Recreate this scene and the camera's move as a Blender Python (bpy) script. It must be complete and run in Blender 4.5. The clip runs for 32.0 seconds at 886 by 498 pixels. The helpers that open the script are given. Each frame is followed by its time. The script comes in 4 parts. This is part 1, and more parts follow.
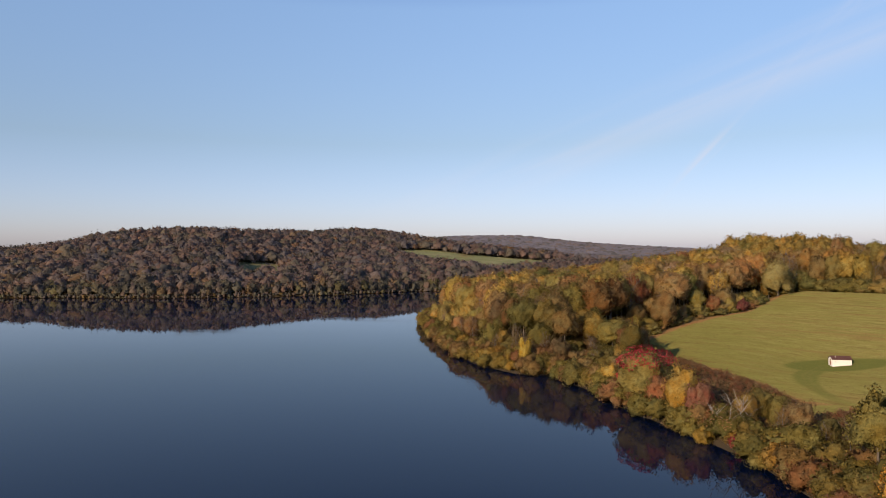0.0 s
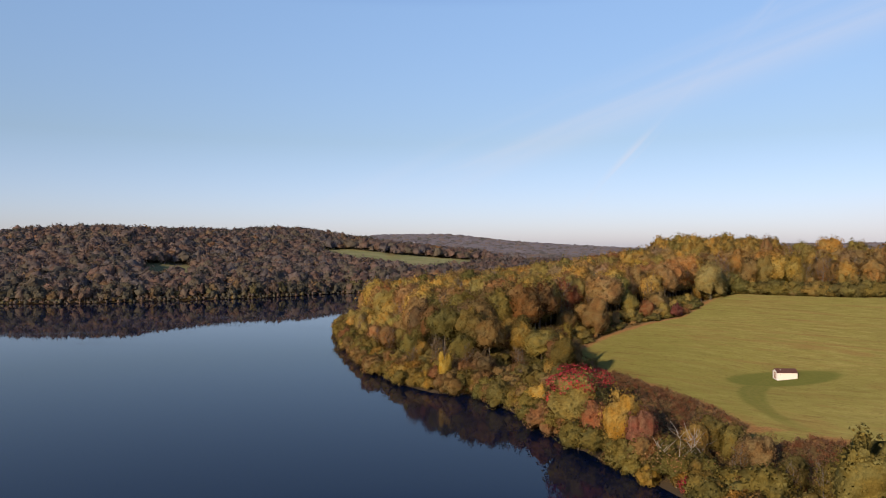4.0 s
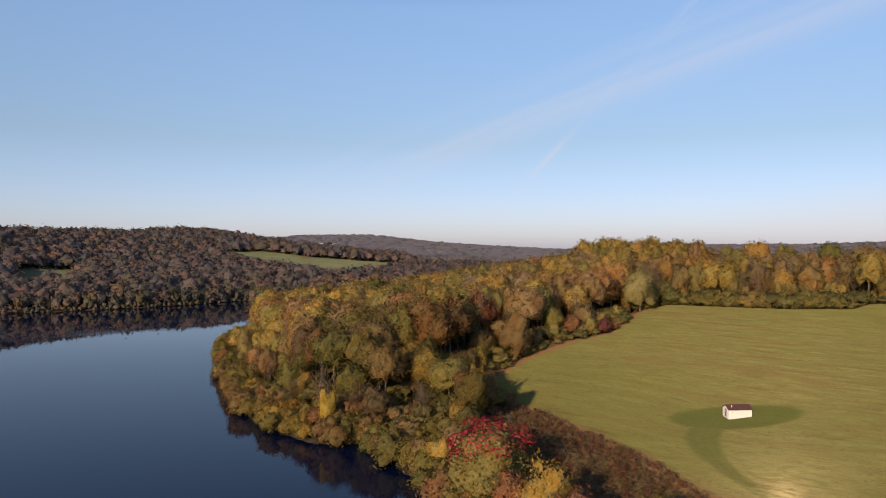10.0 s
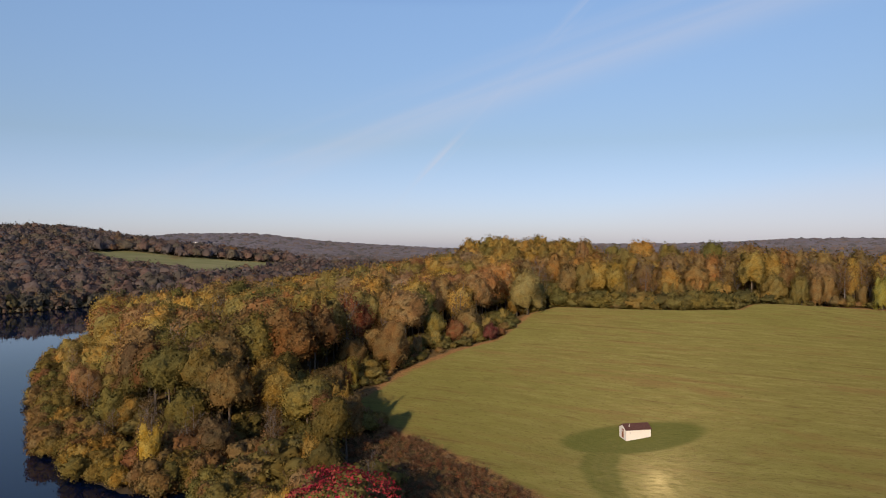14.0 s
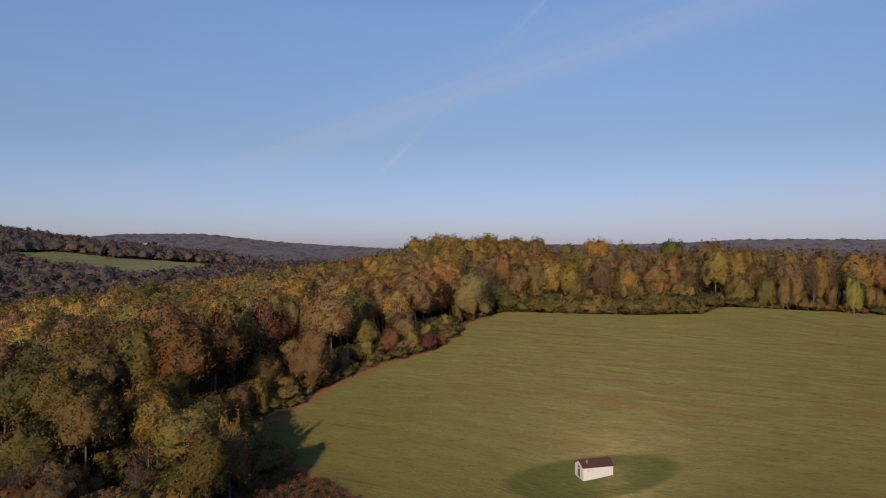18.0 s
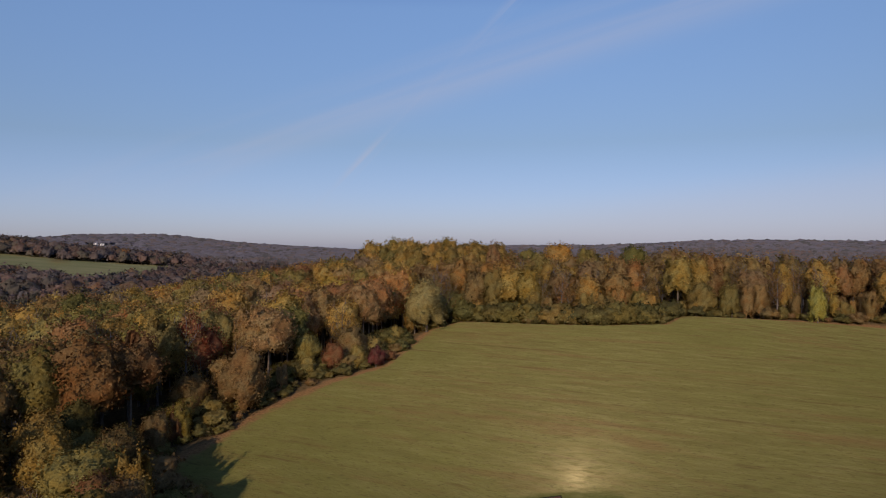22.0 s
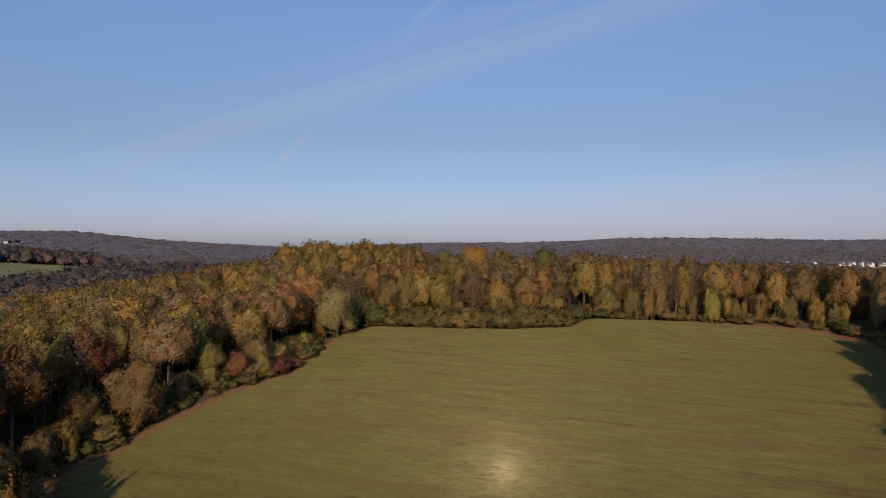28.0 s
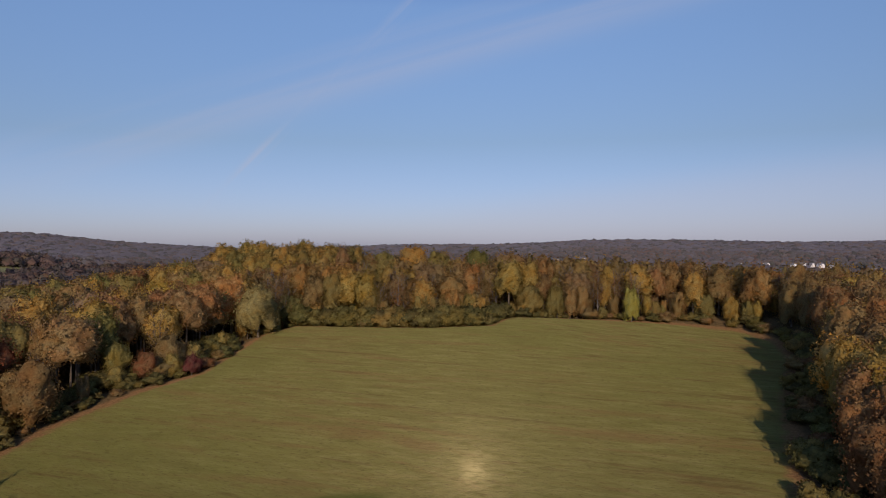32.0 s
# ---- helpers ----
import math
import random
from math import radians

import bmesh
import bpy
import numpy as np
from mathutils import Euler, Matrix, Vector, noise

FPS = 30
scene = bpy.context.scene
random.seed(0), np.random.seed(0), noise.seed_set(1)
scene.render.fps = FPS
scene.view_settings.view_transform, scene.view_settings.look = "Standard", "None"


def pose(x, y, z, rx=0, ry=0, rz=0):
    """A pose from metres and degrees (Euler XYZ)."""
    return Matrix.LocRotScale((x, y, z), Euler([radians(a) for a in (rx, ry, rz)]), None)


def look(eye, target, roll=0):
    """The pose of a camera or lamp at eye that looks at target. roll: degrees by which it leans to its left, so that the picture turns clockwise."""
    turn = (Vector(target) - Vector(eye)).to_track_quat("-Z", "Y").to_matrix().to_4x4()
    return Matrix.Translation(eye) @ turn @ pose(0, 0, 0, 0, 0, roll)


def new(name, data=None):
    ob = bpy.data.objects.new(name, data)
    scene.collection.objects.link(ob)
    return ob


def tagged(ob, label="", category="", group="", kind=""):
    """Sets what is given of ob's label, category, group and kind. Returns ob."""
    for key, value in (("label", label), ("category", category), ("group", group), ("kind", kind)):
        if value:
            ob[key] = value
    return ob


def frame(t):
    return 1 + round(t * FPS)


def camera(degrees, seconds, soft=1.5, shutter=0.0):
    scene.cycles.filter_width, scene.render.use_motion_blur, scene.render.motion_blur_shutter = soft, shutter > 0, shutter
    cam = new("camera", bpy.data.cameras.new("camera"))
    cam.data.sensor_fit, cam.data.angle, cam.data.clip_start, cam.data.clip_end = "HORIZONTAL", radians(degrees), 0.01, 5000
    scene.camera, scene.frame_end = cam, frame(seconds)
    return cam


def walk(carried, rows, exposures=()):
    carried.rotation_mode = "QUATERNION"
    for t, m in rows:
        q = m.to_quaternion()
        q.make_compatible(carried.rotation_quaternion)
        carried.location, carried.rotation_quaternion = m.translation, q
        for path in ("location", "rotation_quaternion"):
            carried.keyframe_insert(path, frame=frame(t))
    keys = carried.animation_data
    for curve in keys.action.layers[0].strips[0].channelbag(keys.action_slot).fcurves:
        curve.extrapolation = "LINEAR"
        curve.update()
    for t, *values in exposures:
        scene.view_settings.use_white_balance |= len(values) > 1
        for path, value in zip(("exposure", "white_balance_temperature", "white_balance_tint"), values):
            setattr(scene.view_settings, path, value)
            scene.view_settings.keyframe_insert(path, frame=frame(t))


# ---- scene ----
cam = camera(65.88, 32.0, 1.0)
# seconds, place in metres, heading and tilt in degrees
PATH = [
    (0, 0.00, -0.00, 46.00, -0.000, -0.007),
    (0.5, 0.79, 3.90, 46.09, -1.116, -0.036),
    (1, 1.60, 7.79, 46.19, -2.271, -0.060),
    (1.5, 2.44, 11.63, 46.32, -2.834, -0.090),
    (2, 3.31, 15.44, 46.47, -3.361, -0.090),
    (2.5, 4.20, 19.24, 46.65, -3.906, -0.093),
    (3, 5.13, 23.01, 46.86, -4.470, -0.106),
    (3.5, 6.14, 26.75, 47.11, -5.156, -0.115),
    (5.5, 10.52, 41.57, 48.22, -7.373, -0.158),
    (6, 11.72, 45.26, 48.52, -7.882, -0.141),
    (6.5, 13.04, 48.89, 48.85, -8.405, -0.143),
    (7, 14.39, 52.53, 49.18, -9.279, -0.150),
    (7.5, 15.71, 56.15, 49.51, -10.409, -0.129),
    (8, 17.04, 59.74, 49.80, -11.435, -0.110),
    (8.5, 18.37, 63.26, 50.00, -12.130, -0.096),
    (9, 19.73, 66.73, 50.11, -12.388, -0.088),
    (9.5, 21.17, 70.19, 50.17, -12.250, -0.096),
    (10, 22.71, 73.65, 50.18, -12.124, -0.110),
    (10.5, 24.32, 77.08, 50.18, -12.389, -0.146),
    (11, 25.90, 80.52, 50.16, -13.736, -0.138),
    (11.5, 27.46, 83.96, 50.16, -15.374, -0.139),
    (12, 29.08, 87.35, 50.15, -16.577, -0.163),
    (12.5, 30.75, 90.66, 50.14, -17.345, -0.155),
    (13, 32.50, 93.89, 50.10, -18.225, -0.165),
    (13.5, 34.30, 97.06, 50.04, -19.354, -0.173),
    (14, 36.23, 100.22, 49.97, -21.291, -0.162),
    (14.5, 38.29, 103.42, 49.87, -23.060, -0.161),
    (16.5, 47.27, 116.45, 49.22, -23.117, -0.139),
    (17, 49.62, 119.62, 49.08, -23.976, -0.069),
    (17.5, 51.98, 122.75, 48.96, -25.028, -0.077),
    (18, 54.31, 125.75, 48.88, -24.950, -0.060),
    (18.5, 56.57, 128.62, 48.85, -24.826, -0.091),
    (19, 58.75, 131.18, 48.89, -24.707, -0.062),
    (19.5, 60.80, 133.29, 49.02, -24.594, -0.074),
    (20, 62.57, 134.78, 49.25, -24.610, -0.112),
    (20.5, 63.94, 135.65, 49.64, -25.107, -0.107),
    (21, 64.90, 136.01, 50.17, -25.953, -0.040),
    (21.5, 65.43, 136.05, 50.81, -26.839, -0.072),
    (22, 65.59, 135.96, 51.51, -27.673, -0.075),
    (22.5, 65.48, 135.88, 52.24, -28.426, -0.122),
    (23, 65.24, 135.91, 52.96, -29.163, -0.168),
    (23.5, 65.03, 136.07, 53.63, -29.851, -0.178),
    (24, 64.89, 136.26, 54.16, -30.500, -0.194),
    (24.5, 64.86, 136.35, 54.50, -31.025, -0.193),
    (25, 65.03, 136.25, 54.65, -31.452, -0.283),
    (25.5, 65.50, 135.86, 54.66, -31.762, -0.333),
    (27.5, 69.19, 133.02, 54.43, -33.287, -0.315),
    (28, 70.53, 132.02, 54.38, -33.663, -0.323),
    (28.5, 72.23, 130.76, 54.34, -34.021, -0.273),
    (29, 74.19, 129.29, 54.29, -34.355, -0.263),
    (29.5, 76.31, 127.71, 54.23, -34.625, -0.228),
    (30, 78.44, 126.09, 54.14, -34.896, -0.206),
    (30.5, 80.35, 124.52, 54.03, -35.263, -0.186),
    (31, 81.85, 123.10, 53.91, -35.686, -0.180),
    (31.5, 82.90, 121.84, 53.77, -36.007, -0.199),
    (32, 83.64, 120.68, 53.63, -36.237, -0.176),
]
# seconds, stops, kelvin, tint
EXPOSURES = [(0, 0.88, 7600, 16), (14, 0.63, 7450, 15.5), (17, 0.24, 6780, 18.7), (32, 0.18, 6700, 18.7)]
walk(cam, [(t, pose(x, y, z, 90 + tilt, 0, head)) for t, x, y, z, head, tilt in PATH], EXPOSURES)
# ---- world, sun ----
SUN_HEADING = 38.8   # the way the light travels, clockwise from +y
SUN_HEIGHT = 18.2
SKY_TONES = [(0.0, (0.395, 0.455, 0.82)), (0.05, (0.425, 0.482, 0.765)), (0.15, (0.445, 0.502, 0.622)), (0.33, (0.63, 0.745, 0.89)), (0.46, (0.24, 0.4, 0.76))]
CLOUD = (3.0, 3.25, 3.9)
VEIL = (0.148, -0.024, -0.989)
w = bpy.data.worlds.new("sky")
scene.world = w
w.use_nodes = True
nt = w.node_tree
nt.nodes.clear()
wo = nt.nodes.new("ShaderNodeOutputWorld")
bg = nt.nodes.new("ShaderNodeBackground")
sky = nt.nodes.new("ShaderNodeTexSky")
sky.sky_type, sky.sun_disc = "NISHITA", False
sky.sun_elevation, sky.sun_rotation = radians(SUN_HEIGHT), radians(180 + SUN_HEADING)
sky.altitude, sky.air_density, sky.dust_density, sky.ozone_density = 100, 1.0, 0.6, 1.6
bg.inputs["Strength"].default_value = 0.125


def sky_maths(op, a, b=None):
    n = nt.nodes.new("ShaderNodeMath")
    n.operation, n.use_clamp = op, False
    for s, v in zip(n.inputs, (a, b)):
        if hasattr(v, "is_linked"):
            nt.links.new(v, s)
        elif v is not None:
            s.default_value = v
    return n.outputs[0]


def sky_dot(way):
    n = nt.nodes.new("ShaderNodeVectorMath")
    n.operation = "DOT_PRODUCT"
    nt.links.new(ways, n.inputs[0])
    n.inputs[1].default_value = way
    return n.outputs["Value"]


def sky_span(v, lo, hi, a=0.0, b=1.0):
    n = nt.nodes.new("ShaderNodeMapRange")
    n.interpolation_type = "SMOOTHSTEP"
    for s, x in zip(n.inputs[1:5], (lo, hi, a, b)):
        s.default_value = x
    nt.links.new(v, n.inputs[0])
    return n.outputs[0]


def sky_blend(fac, a, b, mode="MIX"):
    n = nt.nodes.new("ShaderNodeMix")
    n.data_type, n.blend_type = "RGBA", mode
    for s, v in ((n.inputs[0], fac), (n.inputs[6], a), (n.inputs[7], b)):
        if hasattr(v, "is_linked"):
            nt.links.new(v, s)
        else:
            s.default_value = v if not isinstance(v, tuple) else (*v, 1)
    return n.outputs[2]


def streak(across, lengthwise, width, along_scale, across_scale, offset=0.0):
    """A long thin cloud that lies along a great circle, torn up along its length."""
    v, u = sky_dot(across), sky_dot(lengthwise)
    c = nt.nodes.new("ShaderNodeCombineXYZ")
    nt.links.new(sky_maths("MULTIPLY", u, along_scale), c.inputs[0])
    nt.links.new(sky_maths("MULTIPLY", v, across_scale), c.inputs[1])
    c.inputs[2].default_value = offset
    n = nt.nodes.new("ShaderNodeTexNoise")
    n.inputs["Scale"].default_value, n.inputs["Detail"].default_value = 1.0, 5.0
    nt.links.new(c.outputs[0], n.inputs["Vector"])
    wobble = sky_maths("ADD", v, sky_maths("MULTIPLY", sky_maths("SUBTRACT", n.outputs["Fac"], 0.5), width * 0.9))
    band = sky_span(sky_maths("ABSOLUTE", wobble), 0.0, width, 1.0, 0.0)
    return sky_maths("MULTIPLY", band, sky_span(n.outputs["Fac"], 0.34, 0.68, 0.12, 1.0)), u


geo = nt.nodes.new("ShaderNodeTexCoord")
ways = geo.outputs["Generated"]
up = sky_dot((0, 0, 1))
# clear morning air: pale and faintly rosy over the horizon, deeper blue above
tone = nt.nodes.new("ShaderNodeValToRGB")
for spot, (at, c) in zip([tone.color_ramp.elements[0], tone.color_ramp.elements[1], *(tone.color_ramp.elements.new(0.5) for _ in range(3))],
                         SKY_TONES):
    spot.position, spot.color = at, (*c, 1)
nt.links.new(up, tone.inputs[0])
air = sky_blend(1.0, sky.outputs[0], tone.outputs[0], "MULTIPLY")
side = nt.nodes.new("ShaderNodeCombineXYZ")
for socket in side.inputs:
    nt.links.new(sky_span(sky_dot((1, 0, 0)), -0.6, 0.5, 1.09, 0.94), socket)
air = sky_blend(1.0, air, side.outputs[0], "MULTIPLY")
long_cloud, u1 = streak((0.366, 0.065, -0.928), (0.55, 0.83, 0.27), 0.055, 5.0, 26.0)
long_cloud = sky_maths("MULTIPLY", long_cloud, sky_span(u1, 0.86, 0.97, 0.25, 1.0))
air = sky_blend(sky_maths("MULTIPLY", long_cloud, 0.4), air, CLOUD)
wisp, u2 = streak((-0.712, 0.18, 0.678), (0.37, 0.92, 0.14), 0.012, 30.0, 120.0, 3.0)
wisp = sky_maths("MULTIPLY", wisp, sky_maths("MAXIMUM", sky_span(sky_maths("ABSOLUTE", sky_maths("SUBTRACT", up, 0.13)), 0.0, 0.05, 1.0, 0.12), sky_span(up, 0.26, 0.33, 0.0, 0.5)))
air = sky_blend(sky_maths("MULTIPLY", wisp, 0.55), air, CLOUD)
veil = sky_maths("MULTIPLY", sky_span(sky_dot(VEIL), -0.012, 0.05, 0.0, 1.0), sky_span(sky_dot((0.81, 0.57, 0.1)), 0.9, 0.99, 0.0, 1.0))
air = sky_blend(sky_maths("MULTIPLY", veil, 0.32), air, CLOUD)
nt.links.new(air, bg.inputs[0])
nt.links.new(bg.outputs[0], wo.inputs[0])

sun = new("sun", bpy.data.lights.new("sun", "SUN"))
sun.data.energy, sun.data.angle, sun.data.color = 2.4, radians(0.6), (1.0, 0.82, 0.6)
a, e = radians(SUN_HEADING), radians(SUN_HEIGHT)
sun.matrix_world = look((-400 * math.sin(a), -400 * math.cos(a), 400 * math.tan(e)), (0, 0, 0))


# ---- materials ----
class Nodes:
    """A small helper to lay out a material's nodes."""

    def __init__(self, name):
        self.mat = bpy.data.materials.new(name)
        self.mat.use_nodes = True
        self.t = self.mat.node_tree
        self.t.nodes.clear()
        self.out = self.add("ShaderNodeOutputMaterial")

    def add(self, kind, **inputs):
        n = self.t.nodes.new(kind)
        for k, v in inputs.items():
            n.inputs[k.replace("_", " ")].default_value = v
        return n

    def link(self, a, b):
        self.t.links.new(a, b)

    def attr(self, name, out="Fac"):
        n = self.add("ShaderNodeAttribute")
        n.attribute_name = name
        return n.outputs[out]

    def place(self, scale=(1, 1, 1), turn=0.0, coords="Object"):
        c = self.add("ShaderNodeTexCoord")
        m = self.add("ShaderNodeMapping")
        m.vector_type = "TEXTURE"
        m.inputs["Scale"].default_value = [1 / v for v in scale]
        m.inputs["Rotation"].default_value = (0, 0, turn)
        self.link(c.outputs[coords], m.inputs["Vector"])
        return m.outputs[0]

    def noise(self, scale, detail=4.0, vec=None, rough=0.55):
        n = self.add("ShaderNodeTexNoise", Scale=scale, Detail=detail, Roughness=rough)
        if vec is not None:
            self.link(vec, n.inputs["Vector"])
        return n.outputs["Fac"]

    def ramp(self, fac, stops):
        n = self.add("ShaderNodeValToRGB")
        el = n.color_ramp.elements
        while len(el) < len(stops):
            el.new(0.5)
        for s, (p, c) in zip(el, stops):
            s.position = p
            s.color = (*c, 1) if len(c) == 3 else c
        self.link(fac, n.inputs[0])
        return n.outputs[0]

    def mix(self, fac, a, b, mode="MIX"):
        n = self.t.nodes.new("ShaderNodeMix")
        n.data_type, n.blend_type = "RGBA", mode
        for sock, v in ((n.inputs[0], fac), (n.inputs[6], a), (n.inputs[7], b)):
            if hasattr(v, "is_linked"):
                self.link(v, sock)
            elif isinstance(v, tuple):
                sock.default_value = (*v, 1) if len(v) == 3 else v
            else:
                sock.default_value = v
        return n.outputs[2]

    def maths(self, op, a, b=0.0, clamp=False):
        n = self.t.nodes.new("ShaderNodeMath")
        n.operation, n.use_clamp = op, clamp
        for sock, v in zip(n.inputs, (a, b)):
            if hasattr(v, "is_linked"):
                self.link(v, sock)
            else:
                sock.default_value = v
        return n.outputs[0]

    def span(self, v, lo, hi, a=0.0, b=1.0):
        n = self.add("ShaderNodeMapRange")
        n.interpolation_type = "SMOOTHSTEP"
        for k, s in zip(("From Min", "From Max", "To Min", "To Max"), (lo, hi, a, b)):
            n.inputs[k].default_value = s
        self.link(v, n.inputs["Value"])
        return n.outputs[0]

    def bump(self, h, strength, distance):
        n = self.add("ShaderNodeBump", Strength=strength, Distance=distance)
        self.link(h, n.inputs["Height"])
        return n.outputs[0]

    def surface(self, color, rough=0.8, normal=None, spec=0.3, metal=0.0):
        b = self.add("ShaderNodeBsdfPrincipled")
        for key, v in (("Base Color", color), ("Roughness", rough), ("Specular IOR Level", spec), ("Metallic", metal)):
            if hasattr(v, "is_linked"):
                self.link(v, b.inputs[key])
            else:
                b.inputs[key].default_value = (*v, 1) if isinstance(v, tuple) else v
        if normal is not None:
            self.link(normal, b.inputs["Normal"])
        self.link(b.outputs[0], self.out.inputs[0])
        return b


def leaf_material(name, tint_from, uneven=1.0):
    """Leaves: the colour of the tree, greener in soft patches where it has not yet turned, varied spray by spray, with light coming through."""
    m = Nodes(name)
    if tint_from == "object":
        base = m.add("ShaderNodeObjectInfo").outputs["Color"]
    else:
        base = m.attr("tint", "Color")
    isl = m.add("ShaderNodeNewGeometry").outputs["Random Per Island"]
    patch = m.noise(0.3, 3.0, m.place())
    hs = m.add("ShaderNodeHueSaturation")
    m.link(m.span(patch, 0.3, 0.7, 0.488, 0.514), hs.inputs["Hue"])
    m.link(m.span(patch, 0.35, 0.65, 1.03, 0.9), hs.inputs["Saturation"])
    fine = m.noise(1.9, 4.0, m.place(), 0.7)
    m.link(m.maths("MULTIPLY", m.span(isl, 0.0, 1.0, 1 - 0.22 * uneven, 1 + 0.22 * uneven), m.span(fine, 0.34, 0.66, 1 - 0.2 * uneven, 1 + 0.2 * uneven)), hs.inputs["Value"])
    m.link(base, hs.inputs["Color"])
    d = m.add("ShaderNodeBsdfDiffuse")
    tr = m.add("ShaderNodeBsdfTranslucent")
    mx = m.add("ShaderNodeMixShader", Fac=0.28)
    m.link(hs.outputs[0], d.inputs[0])
    m.link(m.bump(fine, 0.5, 0.3), d.inputs["Normal"])
    m.link(hs.outputs[0], tr.inputs[0])
    m.link(d.outputs[0], mx.inputs[1])
    m.link(tr.outputs[0], mx.inputs[2])
    m.link(mx.outputs[0], m.out.inputs[0])
    return m.mat


def bark_material(name, dark, light):
    m = Nodes(name)
    n = m.noise(3.0, 5.0, m.place((1, 1, 0.25)))
    m.surface(m.ramp(n, [(0.3, dark), (0.7, light)]), 0.9, m.bump(n, 0.5, 0.05), 0.2)
    return m.mat


def matt(m, color, normal=None):
    """A rough, shadow-holding surface of blades, soil or litter."""
    d = m.add("ShaderNodeBsdfDiffuse", Roughness=1.0)
    m.link(color, d.inputs["Color"])
    if normal is not None:
        m.link(normal, d.inputs["Normal"])
    m.link(d.outputs[0], m.out.inputs[0])
    return d.outputs[0]


LEAF = leaf_material("leaves", "object")
WOODS = leaf_material("far_leaves", "tint", 0.35)


def canopy_material():
    """Crowns seen from afar: each in its own colour, mottled and lumpy."""
    m = Nodes("far_canopy")
    base = m.attr("tint", "Color")
    lump = m.noise(0.55, 4.0, m.place(), 0.7)
    fine = m.noise(1.6, 3.0, m.place(), 0.7)
    c = m.mix(1.0, base, m.ramp(lump, [(0.3, (0.84, 0.83, 0.83)), (0.55, (1, 1, 1)), (0.75, (1.12, 1.1, 1.06))]), "MULTIPLY")
    d = matt(m, c, m.bump(m.maths("ADD", lump, m.maths("MULTIPLY", fine, 0.6)), 0.35, 0.8))
    tr, mx = m.add("ShaderNodeBsdfTranslucent"), m.add("ShaderNodeMixShader", Fac=0.3)
    m.link(c, tr.inputs[0])
    m.link(d, mx.inputs[1])
    m.link(tr.outputs[0], mx.inputs[2])
    m.link(mx.outputs[0], m.out.inputs[0])
    return m.mat


BARK = bark_material("bark", (0.07, 0.055, 0.045), (0.2, 0.165, 0.13))
GREY_BARK = bark_material("grey_bark", (0.1, 0.085, 0.075), (0.21, 0.185, 0.165))
PALE_BARK = bark_material("pale_bark", (0.2, 0.175, 0.145), (0.4, 0.36, 0.31))


def water_material():
    m = Nodes("lake_water")
    wide = m.noise(0.012, 3.0, m.place((1.0, 3.0, 1)))
    fine = m.noise(0.9, 3.0, m.place((1.0, 1.6, 1)))
    b = m.surface((0.001, 0.0055, 0.023), 0.03, m.bump(fine, 0.05, 0.02), 0.5)
    b.inputs["IOR"].default_value = 1.2
    m.link(m.span(wide, 0.45, 0.75, 0.02, 0.07), b.inputs["Roughness"])
    return m.mat


def meadow_color(m):
    """Mown grass: rows, dry streaks, bare specks, lusher grass round the shed, the worn track."""
    rows = m.noise(1.0, 6.0, m.place((0.12, 0.46, 1), radians(ROW_TURN)), 0.72)
    streak = m.noise(1.0, 5.0, m.place((0.014, 0.1, 1), radians(ROW_TURN)), 0.65)
    broad = m.noise(0.014, 3.0, m.place())
    speck = m.noise(1.7, 5.0, m.place((0.45, 1, 1), radians(ROW_TURN)), 0.7)
    grass = m.ramp(rows, [(0.3, (0.108, 0.104, 0.03)), (0.5, (0.143, 0.134, 0.041)), (0.7, (0.18, 0.163, 0.06))])
    torn = m.noise(0.22, 5.0, m.place((0.3, 1, 1), radians(ROW_TURN)), 0.7)
    grass = m.mix(m.maths("MULTIPLY", m.span(streak, 0.47, 0.64, 0.0, 0.9), m.span(torn, 0.4, 0.6, 0.25, 1.0)), grass, (0.16, 0.1, 0.04))
    grass = m.mix(m.span(broad, 0.4, 0.62, 0.0, 0.5), grass, (0.116, 0.119, 0.03))
    grass = m.mix(m.span(torn, 0.35, 0.7, 0.0, 0.5), grass, (0.1, 0.093, 0.027))
    grass = m.mix(m.span(speck, 0.53, 0.68, 0.0, 0.5), grass, (0.05, 0.038, 0.016))
    lines = m.noise(1.0, 4.0, m.place((0.008, 0.3, 1), radians(ROW_TURN)), 0.6)
    grass = m.mix(m.maths("MULTIPLY", m.span(lines, 0.56, 0.66, 0.0, 0.7), m.span(torn, 0.42, 0.62, 0.1, 1.0)), grass, (0.085, 0.058, 0.022))
    lush = m.ramp(speck, [(0.3, (0.092, 0.1, 0.028)), (0.7, (0.068, 0.08, 0.022))])
    grass = m.mix(m.attr("lush"), grass, lush)
    worn = m.ramp(m.noise(1.2, 5.0, m.place()), [(0.35, (0.12, 0.09, 0.04)), (0.65, (0.17, 0.135, 0.065))])
    return m.mix(m.attr("worn"), grass, worn)


